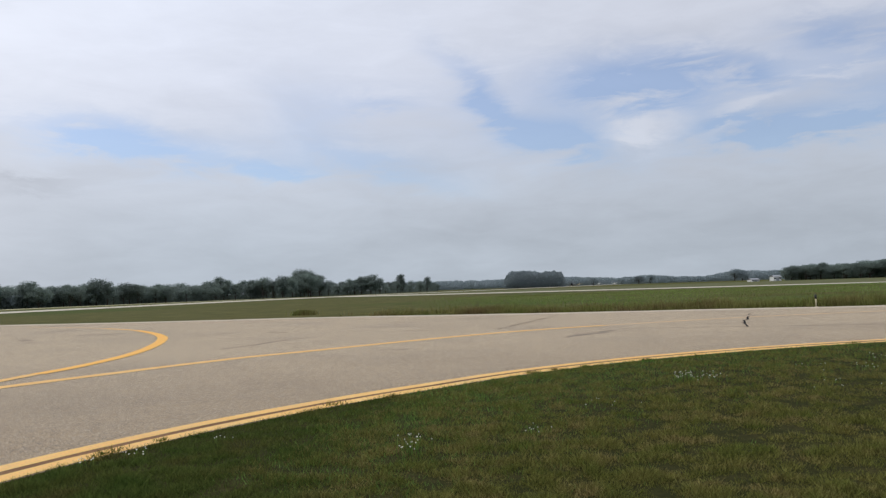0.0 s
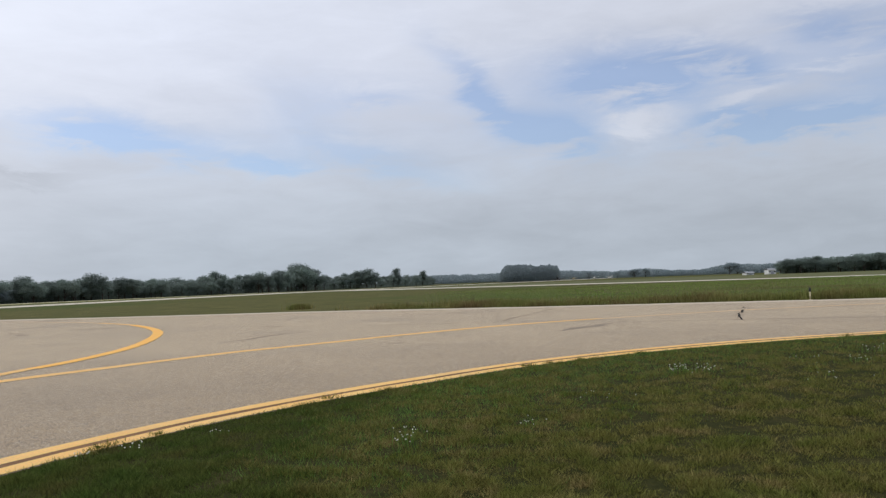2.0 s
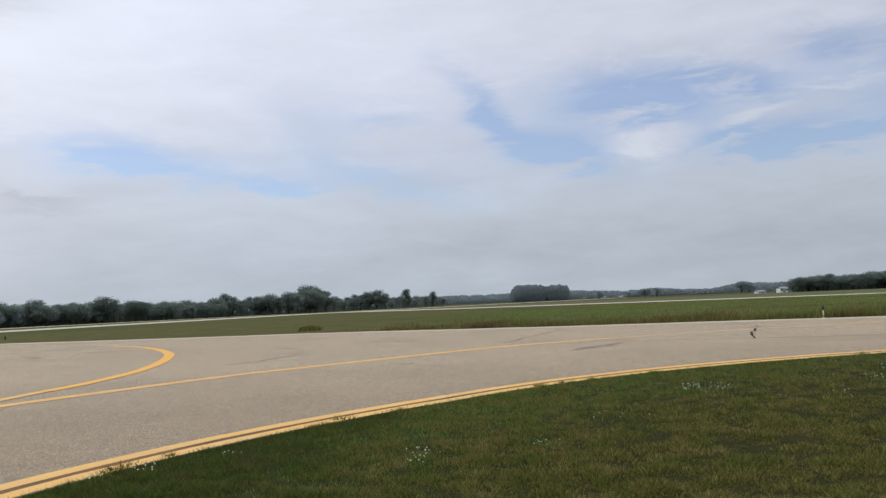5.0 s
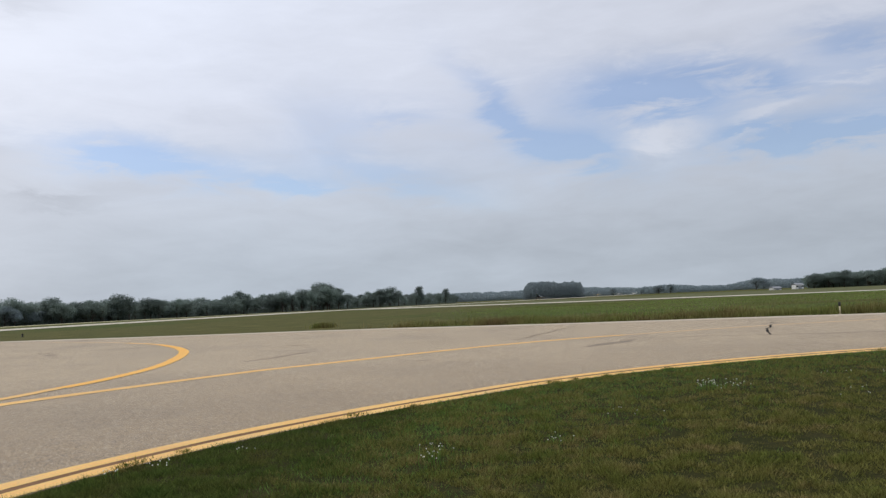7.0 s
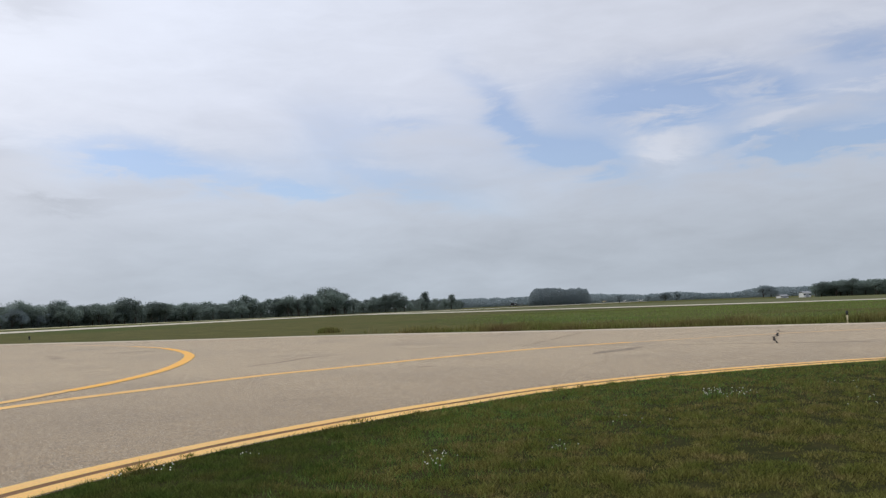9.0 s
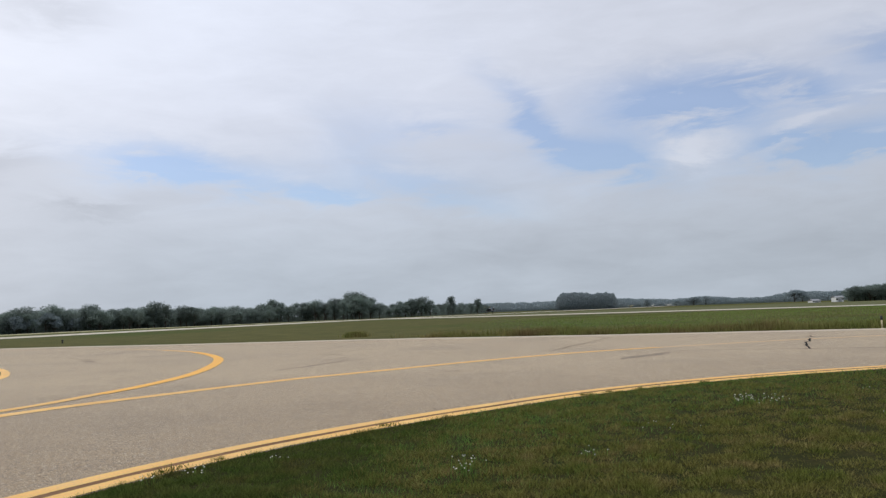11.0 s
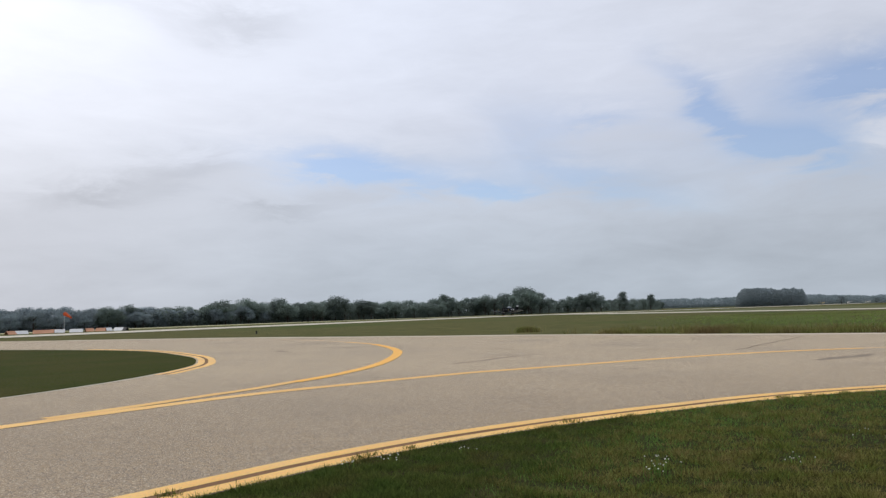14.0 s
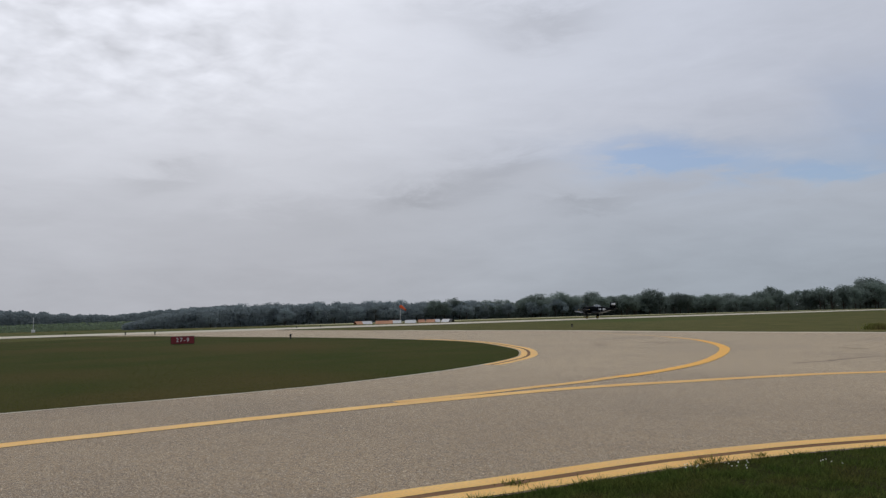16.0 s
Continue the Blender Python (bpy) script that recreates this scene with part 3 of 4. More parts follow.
x, y = polar(1250000, 4.2, 34, -42, 62)
k = inside(near_poly, x, y)
x, y = x[k], y[k]
v = tufted(x, y, 2.9) * 0.8 + 0.35 * tufted(x + 40, y, 0.8)
k = rnd.uniform(0, 1, len(x)) < 0.78 + 0.85 * v
x, y, v = x[k], y[k], v[k]
h = 0.044 * (1 + 1.7 * np.clip(v, -0.42, 0.9))
deep = x + 1.1 * tufted(x, y, 0.5) + rnd.normal(0, 0.35, len(x)) < -0.9
blades("lawn_grass", x[~deep], y[~deep], h[~deep], 0.0125, M_BLADE, 6, 1.2, "short olive-green lawn grass with dry tufts", "grass")
blades("lawn_grass", x[deep], y[deep], h[deep], 0.0125, M_DEEP, 16, 1.2, "short deep green lawn grass beside the bend", "grass")
# a lusher band beside the pavement
x, y = polar(480000, 5.0, 34, -42, 62)
k = inside(near_poly, x, y)
x, y = x[k], y[k]
ge = GRASS_EDGE[(EDGE[:, 1] > -4) & (EDGE[:, 0] < 40)]
dist = np.concatenate([np.sqrt(((np.stack([a, b], 1)[:, None] - ge[None, ::2]) ** 2).sum(2)).min(1) for a, b in zip(np.array_split(x, 40), np.array_split(y, 40))])
k = rnd.uniform(0, 1, len(x)) < 0.95 * np.exp(-(dist / 2.3) ** 2)
x, y = x[k], y[k]
deep = x + 1.1 * tufted(x, y, 0.5) + rnd.normal(0, 0.35, len(x)) < -0.9
blades("lush_grass", x[~deep], y[~deep], 0.062, 0.009, M_LUSH, 12, 1.0, "lusher bright green grass beside the pavement", "grass")
blades("lush_grass", x[deep], y[deep], 0.055, 0.009, M_DEEP, 22, 1.0, "dense deep green grass beside the bend", "grass")
x, y = polar(330000, 12, 130, 18, 80)
k = inside(np.concatenate([ISLAND, [(-120, -20)]]), x, y)
blades("infield_grass", x[k], y[k], 0.028, 0.022, M_INFIELD, 7, 1.5, "mown dark green grass on the taxiway island", "grass")
x = rnd.uniform(-7, 62, 60000)
fe = FAR_EDGE[np.argsort(FAR_EDGE[:, 0])]
back_off = rnd.gamma(1.6, 1.6, len(x))
y = np.interp(x, fe[:, 0], fe[:, 1]) + 0.5 + back_off * (0.35 + 0.65 * smooth01(x, -8, 6))
clump = np.array([noise.noise((px * 0.35, py * 0.35, 0)) for px, py in zip(x, y)])
k = (clump > -0.15) & (rnd.uniform(0, 1, len(x)) < smooth01(x, -7, 3) + 0.04)
wh = 0.25 + 0.45 * np.clip(clump[k] + 0.1, 0, 0.7)
blades("meadow_weeds", x[k], y[k], wh, 0.035, M_WEED, 8, 0.5, "tall unmown weeds and seed heads beside the taxiway", "weeds")
x = rnd.normal(-10.5, 0.36, 1300)
y = rnd.normal(57.2, 0.4, 1300)
blades("weed_tuft", x, y, 0.38, 0.04, M_WEED, 9, 0.35, "dark tuft of tall weeds on the mown turf", "weeds")
x, y = rnd.uniform(-40, 110, 150000), rnd.uniform(36, 125, 150000)
k = (y > np.interp(x, fe[:, 0], fe[:, 1]) + 0.6) & (rnd.uniform(0, 1, len(x)) < smooth01(x, -6, 12))
blades("field_grass", x[k], y[k], 0.10, 0.05, M_FIELD, 10, 0.9, "longer green grass on the field", "grass")
# ragged verge over the edge of the pavement
i = rnd.randint(0, len(GRASS_EDGE), 26000)
q = GRASS_EDGE[i] + rnd.uniform(-0.3, 0.3, (len(i), 2))
creep = np.array([noise.noise((a * 0.9, b * 0.9, 7.0)) for a, b in q])
k = inside(near_poly, q[:, 0], q[:, 1]) | (rnd.uniform(0, 1, len(i)) < 0.02 + 0.7 * np.clip(creep - 0.1, 0, 1))
q = q[k]
deep = q[:, 0] < -0.6
blades("verge_grass", q[~deep][:, 0], q[~deep][:, 1], 0.08, 0.010, M_LUSH, 11, 0.8, "ragged green verge along the pavement edge", "grass")
blades("verge_grass", q[deep][:, 0], q[deep][:, 1], 0.07, 0.010, M_DEEP, 21, 0.8, "ragged deep green verge along the bend", "grass")

# coarse weeds that hang over the edge line here and there
i = rnd.choice(np.nonzero((EDGE[:, 1] > 3) & (EDGE[:, 0] < 9))[0], 13)
size = np.repeat(rnd.uniform(0.03, 0.09, len(i)), 70)
c = np.repeat(shifted(EDGE, 0.60)[i] + rnd.normal(0, 0.05, (len(i), 2)), 70, axis=0)
q = c + rnd.normal(0, 1, c.shape) * size[:, None]
blades("verge_weeds", q[:, 0], q[:, 1], 0.03 + size * 0.5, 0.013, M_BLADE, 14, 0.9, "coarse weeds growing over the edge line", "weeds", z0=0.02)


# leafy weeds that stand over the inner edge line
for i, (wx, wy) in enumerate([(-4.72, 6.15), (-3.62, 8.05), (4.0, 15.55)]):
    q = rnd.normal(0, 1, (110, 2)) * (0.06, 0.06) + (wx, wy)
    blades("verge_weeds", q[:, 0], q[:, 1], 0.05, 0.014, M_DEEP, 60 + i, 0.9, "dark leafy weed growing over the edge line", "weeds", z0=0.02)


# ---------------------------------------------------------------- trees
def tree_meshes(seed, tall, wide, leaf, count, lobes):
    """Trunk with limbs, and a crown of leaf clumps, 1 m high overall."""
    r = random.Random(seed)
    bm = bmesh.new()
    tube(bm, (0, 0, -0.03), (0.01, 0, 0.55), 0.022, 0.012, 7)
    blobs = []
    for i in range(lobes):
        a = r.uniform(0, 6.28)
        z = 0.30 + 0.52 * (i + r.uniform(0, 1)) / lobes
        spread = wide * 0.62 * math.sqrt(max(0.05, 1 - ((z - 0.52) / 0.42) ** 2)) * r.uniform(0.3, 1.0)
        c = Vector((spread * math.cos(a), spread * math.sin(a), z))
        blobs.append((c, r.uniform(0.075, 0.17) * (0.75 + 0.5 * wide)))
        tube(bm, (0, 0, max(0.12, z - 0.25)), c, 0.008, 0.003, 5)
    blobs.append((Vector((r.uniform(-.08, .08), r.uniform(-.08, .08), 0.82)), 0.15))
    trunk = bpy.data.meshes.new("trunk")
    bm.to_mesh(trunk)
    bm.free()
    trunk.materials.append(M_BARK)
    rs = np.random.RandomState(seed)
    vs, fs = [], []
    for c, rad in blobs:
        n = int(count * (rad / 0.14) ** 2 / lobes)
        d = rs.normal(size=(n, 3))
        d /= np.linalg.norm(d, axis=1)[:, None]
        pos = np.array(c) + d * rad * rs.uniform(0.3, 1.15, (n, 1)) * np.array([1.15, 1.15, 0.85])
        for p in pos:
            u, w = rs.normal(size=3), rs.normal(size=3)
            u /= np.linalg.norm(u)
            w -= u * (w @ u)
            w /= np.linalg.norm(w) + 1e-9
            sz = leaf * rs.uniform(0.6, 1.4)
            b = len(vs)
            vs += [tuple(p - u * sz), tuple(p + w * sz * 0.6), tuple(p + u * sz), tuple(p - w * sz * 0.6)]
            fs.append((b, b + 1, b + 2, b + 3))
    return trunk, vs, fs


def crown_mesh(vs, fs, mat):
    me = bpy.data.meshes.new("crown")
    me.from_pydata(vs, [], fs)
    me.materials.append(mat)
    return me


KINDS = []
for i, (wide, lobes) in enumerate([(0.42, 20), (0.55, 24), (0.34, 15), (0.62, 27), (0.5, 19), (0.28, 14), (0.7, 26)]):
    trunk, vs, fs = tree_meshes(40 + i, 1.0, wide, 0.019, 4200, lobes)
    # two copies of each crown, the second with more haze in its colour
    KINDS.append((trunk, crown_mesh(vs, fs, M_HAZYLEAF), crown_mesh(vs, fs, M_HAZIERLEAF)))
trng = random.Random(77)


def tree(az, dist, height, kind, far, label, group, spread=1.0):
    a = radians(az)
    x, y = -dist * math.sin(a), dist * math.cos(a)
    t = thing("tree", pose(x, y, ground_z(x, y) - 0.1, 0, 0, trng.uniform(0, 360)), label, "tree", group)
    for name, me in (("trunk", KINDS[kind][0]), ("crown", KINDS[kind][2 if far else 1])):
        o = new(name, me)
        o.parent = t
        o.scale = (height * spread * 1.05, height * spread * 1.05, height * 1.07)
    return t


def woods_distance(az):
    """The near woods run beside the runway on its far side, then bend away."""
    return 226.0 / math.sin(radians(min(az + 20.0, 80.0)))


# skyline of the near woods: azimuth and elevation in degrees of the taller crowns
TALL = [(28.5, 1.50), (24.4, 1.55), (16.2, 1.42), (13.3, 1.28), (11.9, 1.36), (10.6, 1.80), (9.9, 1.62), (5.5, 1.22), (3.3, 1.17), (1.3, 0.90), (32.6, 1.45),
        (30.7, 1.53), (38.6, 1.30), (40.0, 1.2), (22.3, 1.2), (26.0, 1.18), (7.0, 0.95), (6.2, 1.1), (20.6, 1.05)]
SKY_A = [0.3, 2.4, 4.0, 7.8, 9.0, 14.7, 18.0, 19.7, 22.3, 26.5, 30.0, 36.0, 41.0, 45.0, 50.0, 54.0, 57.0, 60.0, 62.5, 66.0, 69.3, 76.0]
SKY_E = [0.35, 0.62, 0.66, 0.75, 0.85, 1.0, 0.95, 0.95, 1.05, 1.08, 1.1, 0.98, 1.08, 1.16, 1.22, 1.12, 0.98, 0.8, 0.55, 0.72, 1.05, 1.2]
WOOD = "leafy deciduous tree in the dark woods beyond the runway"
for az, el in TALL:
    dd = woods_distance(az) * trng.uniform(0.98, 1.02)
    x, y = -dd * math.sin(radians(az)), dd * math.cos(radians(az))
    h = 1.6 + dd * math.tan(radians(el)) - ground_z(x, y)
    if el > 1.0 and az not in (3.3, 1.3):
        for side, low in ((-1, trng.uniform(0.72, 0.9)), (1, trng.uniform(0.72, 0.9))):
            tree(az + side * trng.uniform(0.35, 0.7), dd * trng.uniform(0.985, 1.01), h * low, trng.randrange(7), False, WOOD, "woodland trees", trng.uniform(1.0, 1.3))
    tree(az, dd, h, trng.choice([1, 3, 0]) if el > 1.0 and az != 3.3 and az != 1.3 else 2, False, "tall broad-crowned tree standing above the woods", "woodland trees", 1.12)
az = 0.6
while az < 58.5:
    dd = woods_distance(az)
    for row in range(2):
        d2 = dd * (1.0 + 0.05 * row) + trng.uniform(-4, 8)
        a2 = az + trng.uniform(-0.25, 0.25)
        x, y = -d2 * math.sin(radians(a2)), d2 * math.cos(radians(a2))
        top = float(np.interp(a2, SKY_A, SKY_E)) * (trng.uniform(0.55, 1.0) if row == 0 else trng.uniform(0.92, 1.12))
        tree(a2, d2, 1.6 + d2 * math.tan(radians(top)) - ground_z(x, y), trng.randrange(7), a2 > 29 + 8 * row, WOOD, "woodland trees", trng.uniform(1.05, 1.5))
    az += 0.62 if az < 45 else 0.8
# thick undergrowth that closes the woods at the foot
def thicket(name, a0, a1, dist, e_top, mat, label, n, leaf, seed, thick=0.06, elev=None):
    rs = np.random.RandomState(seed)
    az = rs.uniform(a0, a1, n)
    d = np.array([dist(a) if callable(dist) else dist for a in az]) * (1 + thick * rs.uniform(0, 1, n))
    x, y = -d * np.sin(np.radians(az)), d * np.cos(np.radians(az))
    g = terrain(x, y)
    lump = np.array([noise.noise((a * 1.7, seed, 0)) + 0.6 * noise.noise((a * 5.1, seed, 4)) + 0.4 * noise.noise((a * 14.0, seed, 9)) for a in az])
    e = np.interp(az, SKY_A, SKY_E) * e_top if elev is None else np.interp(az, *elev)
    top = (1.6 + d * np.tan(np.radians(e)) - g) * (1 + (0.22 if elev is None else 0.11) * lump)
    z = g + np.maximum(0.2, top) * (rs.uniform(-0.03, 1, n).clip(0) ** 0.95 * np.where(rs.uniform(0, 1, n) < 0.35, 0.35, 1.0))
    u, w = rs.normal(size=(n, 3)), rs.normal(size=(n, 3))
    u /= np.linalg.norm(u, axis=1)[:, None]
    w /= np.linalg.norm(w, axis=1)[:, None]
    sz = (leaf * rs.uniform(0.6, 1.4, n))[:, None]
    p = np.stack([x, y, z], 1)
    co = np.stack([p - u * sz, p + w * sz * 0.7, p + u * sz, p - w * sz * 0.7], 1).reshape(-1, 3)
    ids = np.arange(4 * n).reshape(-1, 4)
    return tagged(pydata(name, co.tolist(), ids.tolist(), mat), label, "woods", kind="stuff")


thicket("woodland_thicket", 0.5, 38, woods_distance, 0.72, M_HAZYLEAF, "dense dark undergrowth of the woods", 80000, 0.34, 3)
WEST_A = [36.0, 50.0, 54.0, 57.0, 60.0, 62.0]
thicket("woodland_thicket", 36, 62, woods_distance, 0.85, M_HAZIERLEAF, "hazy dense undergrowth of the farther woods", 56000, 0.34, 13, 0.06, (WEST_A, [0.84, 1.04, 0.95, 0.8, 0.45, -0.1]))
thicket("distant_woods", 54, 80, 372, 1.0, M_HAZIERLEAF, "hazy far woods beyond the runway end", 110000, 0.45, 4, 0.06, (SKY_A, SKY_E))
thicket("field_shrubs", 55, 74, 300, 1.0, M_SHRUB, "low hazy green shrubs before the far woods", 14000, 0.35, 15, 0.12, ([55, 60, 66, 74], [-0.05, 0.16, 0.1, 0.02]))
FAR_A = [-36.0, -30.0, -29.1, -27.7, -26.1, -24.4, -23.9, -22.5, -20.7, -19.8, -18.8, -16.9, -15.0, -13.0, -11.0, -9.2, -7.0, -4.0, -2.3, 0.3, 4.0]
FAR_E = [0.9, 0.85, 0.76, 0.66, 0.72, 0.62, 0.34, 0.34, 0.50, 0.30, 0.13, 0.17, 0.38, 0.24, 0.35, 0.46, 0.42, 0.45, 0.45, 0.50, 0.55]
thicket("distant_woods", -36, -23.9, 430, 1.0, M_HAZYLEAF, "dark woods at the far side of the airfield", 40000, 0.42, 5, 0.05, (FAR_A, [0.86 * e for e in FAR_E]))
thicket("distant_woods", -24.2, 4, 980, 1.0, M_HAZIERLEAF, "low hazy line of far woods", 70000, 0.85, 6, 0.05, (FAR_A, FAR_E))
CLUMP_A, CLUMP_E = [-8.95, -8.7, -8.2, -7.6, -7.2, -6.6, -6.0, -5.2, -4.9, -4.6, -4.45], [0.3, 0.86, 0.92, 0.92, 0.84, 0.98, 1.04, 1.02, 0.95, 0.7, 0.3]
thicket("distant_woods", -8.95, -4.45, 720, 1.0, M_HAZIERLEAF, "hazy stand of tall trees on the far field", 40000, 0.5, 7, 0.05, (CLUMP_A, CLUMP_E))
az = -23.95
while az > -36:
    dd = 425 + trng.uniform(-6, 14)
    x, y = -dd * math.sin(radians(az)), dd * math.cos(radians(az))
    top = float(np.interp(az, FAR_A, FAR_E)) * trng.uniform(0.75, 1.08)
    tree(az, dd, 1.6 + dd * math.tan(radians(top)) - ground_z(x, y), trng.randrange(7), False, "dark leafy tree at the far side of the airfield", "far trees", trng.uniform(1.0, 1.4))
    az -= trng.uniform(0.35, 0.6)
for az, el in [(-20.7, 0.56), (-24.3, 0.62), (-26.1, 0.74), (-27.6, 0.66), (-29.0, 0.8), (-15.0, 0.4), (-13.0, 0.22), (-11.0, 0.34), (-21.2, 0.45), (-25.2, 0.6), (-14.2, 0.36), (-30.0, 0.8)]:
    dd = 425.0 if az < -23.9 else 700.0
    x, y = -dd * math.sin(radians(az)), dd * math.cos(radians(az))
    tree(az, dd, 1.6 + dd * math.tan(radians(el)) - ground_z(x, y), trng.randrange(5), az > -24, "rounded tree at the far edge of the airfield", "far trees", 1.75)


# ---------------------------------------------------------------- aeroplane
def ring(x, hw, hh, zc, n=16, power=1.0):
    return [(x, hw * math.cos(2 * math.pi * i / n), zc + hh * math.sin(2 * math.pi * i / n)) for i in range(n)]


def foil(x_lead, chord, y, z, thick, n=7):
    """A wing section at y: upper side out and lower side back."""
    up, low = [], []
    for i in range(n + 1):
        f = i / n
        t = thick * chord * 2.6 * (math.sqrt(f) * 0.55 - 0.35 * f - 0.2 * f * f)
        up.append((x_lead - f * chord, y, z + max(t, 0.004)))
        low.append((x_lead - f * chord, y, z - 0.7 * max(t, 0.004)))
    return up + low[::-1][1:-1]


def fighter(m):
    ac = thing("fighter_aeroplane", m, "dark navy-blue propeller fighter rolling on the runway", "aeroplane")
    bm = bmesh.new()
    loft(bm, [ring(1.3, 0.70, 0.78, 2.08), ring(0.5, 0.66, 0.84, 2.08), ring(-1.0, 0.60, 0.86, 2.1), ring(-2.6, 0.54, 0.80, 2.12), ring(-4.4, 0.37, 0.58, 2.16),
              ring(-6.2, 0.20, 0.34, 2.2), ring(-7.5, 0.05, 0.12, 2.24)])
    fus = part("fuselage", bm, M_NAVY, ac)
    bm = bmesh.new()
    loft(bm, [ring(2.32, 0.56, 0.56, 2.08), ring(2.40, 0.64, 0.64, 2.08), ring(2.25, 0.73, 0.74, 2.08), ring(1.9, 0.77, 0.79, 2.08), ring(1.28, 0.75, 0.80, 2.08)], caps=False)
    part("cowling", bm, M_NAVY, ac)
    bm = bmesh.new()
    loft(bm, [ring(1.9, 0.72, 0.72, 2.08), ring(2.1, 0.5, 0.5, 2.08), ring(2.28, 0.25, 0.25, 2.08)])
    for i in range(9):
        a = 2 * math.pi * i / 9
        tube(bm, (2.12, 0.25 * math.cos(a), 2.08 + 0.25 * math.sin(a)), (2.12, 0.58 * math.cos(a), 2.08 + 0.58 * math.sin(a)), 0.1, 0.08, 6)
    part("engine", bm, M_BLACK, ac, "dark radial engine")
    bm = bmesh.new()
    loft(bm, [ring(-0.45, 0.12, 0.06, 2.86, 12), ring(-0.8, 0.34, 0.34, 2.9, 12), ring(-1.4, 0.40, 0.46, 2.92, 12), ring(-2.1, 0.34, 0.36, 2.9, 12), ring(-2.9, 0.1, 0.06, 2.84, 12)])
    can = part("canopy", bm, M_GLASS, ac, "bubble canopy with sky glint in its pale colour")
    bm = bmesh.new()
    for q in (-0.85, -1.4, -2.0):
        loft(bm, [ring(q, 0.405 if q == -1.4 else 0.36, 0.475 if q == -1.4 else 0.385, 2.91, 12), ring(q - 0.06, 0.405 if q == -1.4 else 0.36, 0.475 if q == -1.4 else 0.385, 2.91, 12)], caps=False)
    part("canopy_frame", bm, M_NAVY, can)
    for sg in (1, -1):
        bm = bmesh.new()
        loft(bm, [foil(1.35, 2.75, 0.4 * sg, 1.78, 0.14), foil(1.3, 2.65, 1.2 * sg, 1.42, 0.15), foil(1.25, 2.6, 1.9 * sg, 1.22, 0.15)])
        part("inner_wing", bm, M_NAVYGLOSS, ac)
        bm = bmesh.new()
        loft(bm, [foil(1.25, 2.6, 1.9 * sg, 1.22, 0.15), foil(1.1, 2.3, 3.4 * sg, 1.45, 0.13), foil(0.85, 1.9, 5.2 * sg, 1.74, 0.11), foil(0.55, 1.3, 6.0 * sg, 1.87, 0.09),
                  foil(0.25, 0.6, 6.25 * sg, 1.91, 0.07)])
        w = part("outer_wing", bm, M_NAVYGLOSS, ac)
        bm = bmesh.new()
        box(bm, -0.98, min(3.3 * sg, 5.6 * sg), -0.012, -0.62, max(3.3 * sg, 5.6 * sg), 0.012, 0.004)
        ail = part("aileron", bm, M_NAVYGLOSS, w)
        ail.matrix_local = Matrix.Translation((0.1, 0, 0.92)) @ Matrix.Rotation(radians(9.0 * sg), 4, "X")
        bm = bmesh.new()
        loft(bm, [foil(-5.9, 1.35, 0.1 * sg, 2.36, 0.09), foil(-6.15, 1.0, 1.6 * sg, 2.38, 0.08), foil(-6.4, 0.6, 2.45 * sg, 2.4, 0.07)])
        part("tailplane", bm, M_NAVYGLOSS, ac)
        bm = bmesh.new()
        tube(bm, (0.15, 1.85 * sg, 1.2), (0.0, 1.85 * sg, 0.42), 0.12, 0.10, 8)
        tube(bm, (0.0, 1.70 * sg, 0.42), (0.0, 1.98 * sg, 0.42), 0.05, 0.05, 8)
        leg = part("gear_leg", bm, M_STEEL, ac)
        bm = bmesh.new()
        box(bm, -0.3, 1.99 * sg - 0.02, 0.5, 0.35, 1.99 * sg + 0.02, 1.15, 0.008)
        part("gear_door", bm, M_NAVY, leg)
        wheel = new("wheel")
        wheel.parent = ac
        wheel.location = (0, 1.85 * sg, 0.41)
        bm = bmesh.new()
        prof = [(0.24, 0.09), (0.35, 0.11), (0.405, 0.07), (0.41, 0.0), (0.405, -0.07), (0.35, -0.11), (0.24, -0.09)]
        loft(bm, [[(r * math.cos(a), w2, r * math.sin(a)) for r, w2 in prof] for a in [2 * math.pi * i / 20 for i in range(21)]], caps=False)
        part("tyre", bm, M_RUBBER, wheel)
        bm = bmesh.new()
        tube(bm, (0, -0.08, 0), (0, 0.08, 0), 0.24, 0.24, 14)
        part("rim", bm, M_TIPS, wheel, "dull yellow wheel hub")
        # national marking as a plain disc and bar
        bm = bmesh.new()
        tube(bm, (-3.3, 0.475 * sg, 2.2), (-3.3, 0.505 * sg, 2.2), 0.30, 0.30, 14)
        box(bm, -3.95, min(0.46 * sg, 0.50 * sg), 2.12, -2.65, max(0.46 * sg, 0.50 * sg), 2.30)
        part("roundel", bm, M_MARK, fus, "white disc and bar marking")
        bm = bmesh.new()
        for q in range(3):
            box(bm, -2.3 + 0.28 * q, min(0.55 * sg, 0.585 * sg), 2.0, -2.12 + 0.28 * q, max(0.55 * sg, 0.585 * sg), 2.34)
        part("code_bars", bm, M_MARK, fus, "white side code marks")
    bm = bmesh.new()
    loft(bm, [[(-5.6 - 0.35 * f, s2 * (0.07 - 0.05 * f), 2.45 + 1.45 * f) for s2 in (1, -1)] + [(-7.0 - 0.1 * f, s2 * 0.02, 2.4 + 1.5 * f) for s2 in (-1, 1)] for f in (0, 0.5, 0.85, 1.0)])
    part("fin", bm, M_NAVY, ac)
    bm = bmesh.new()
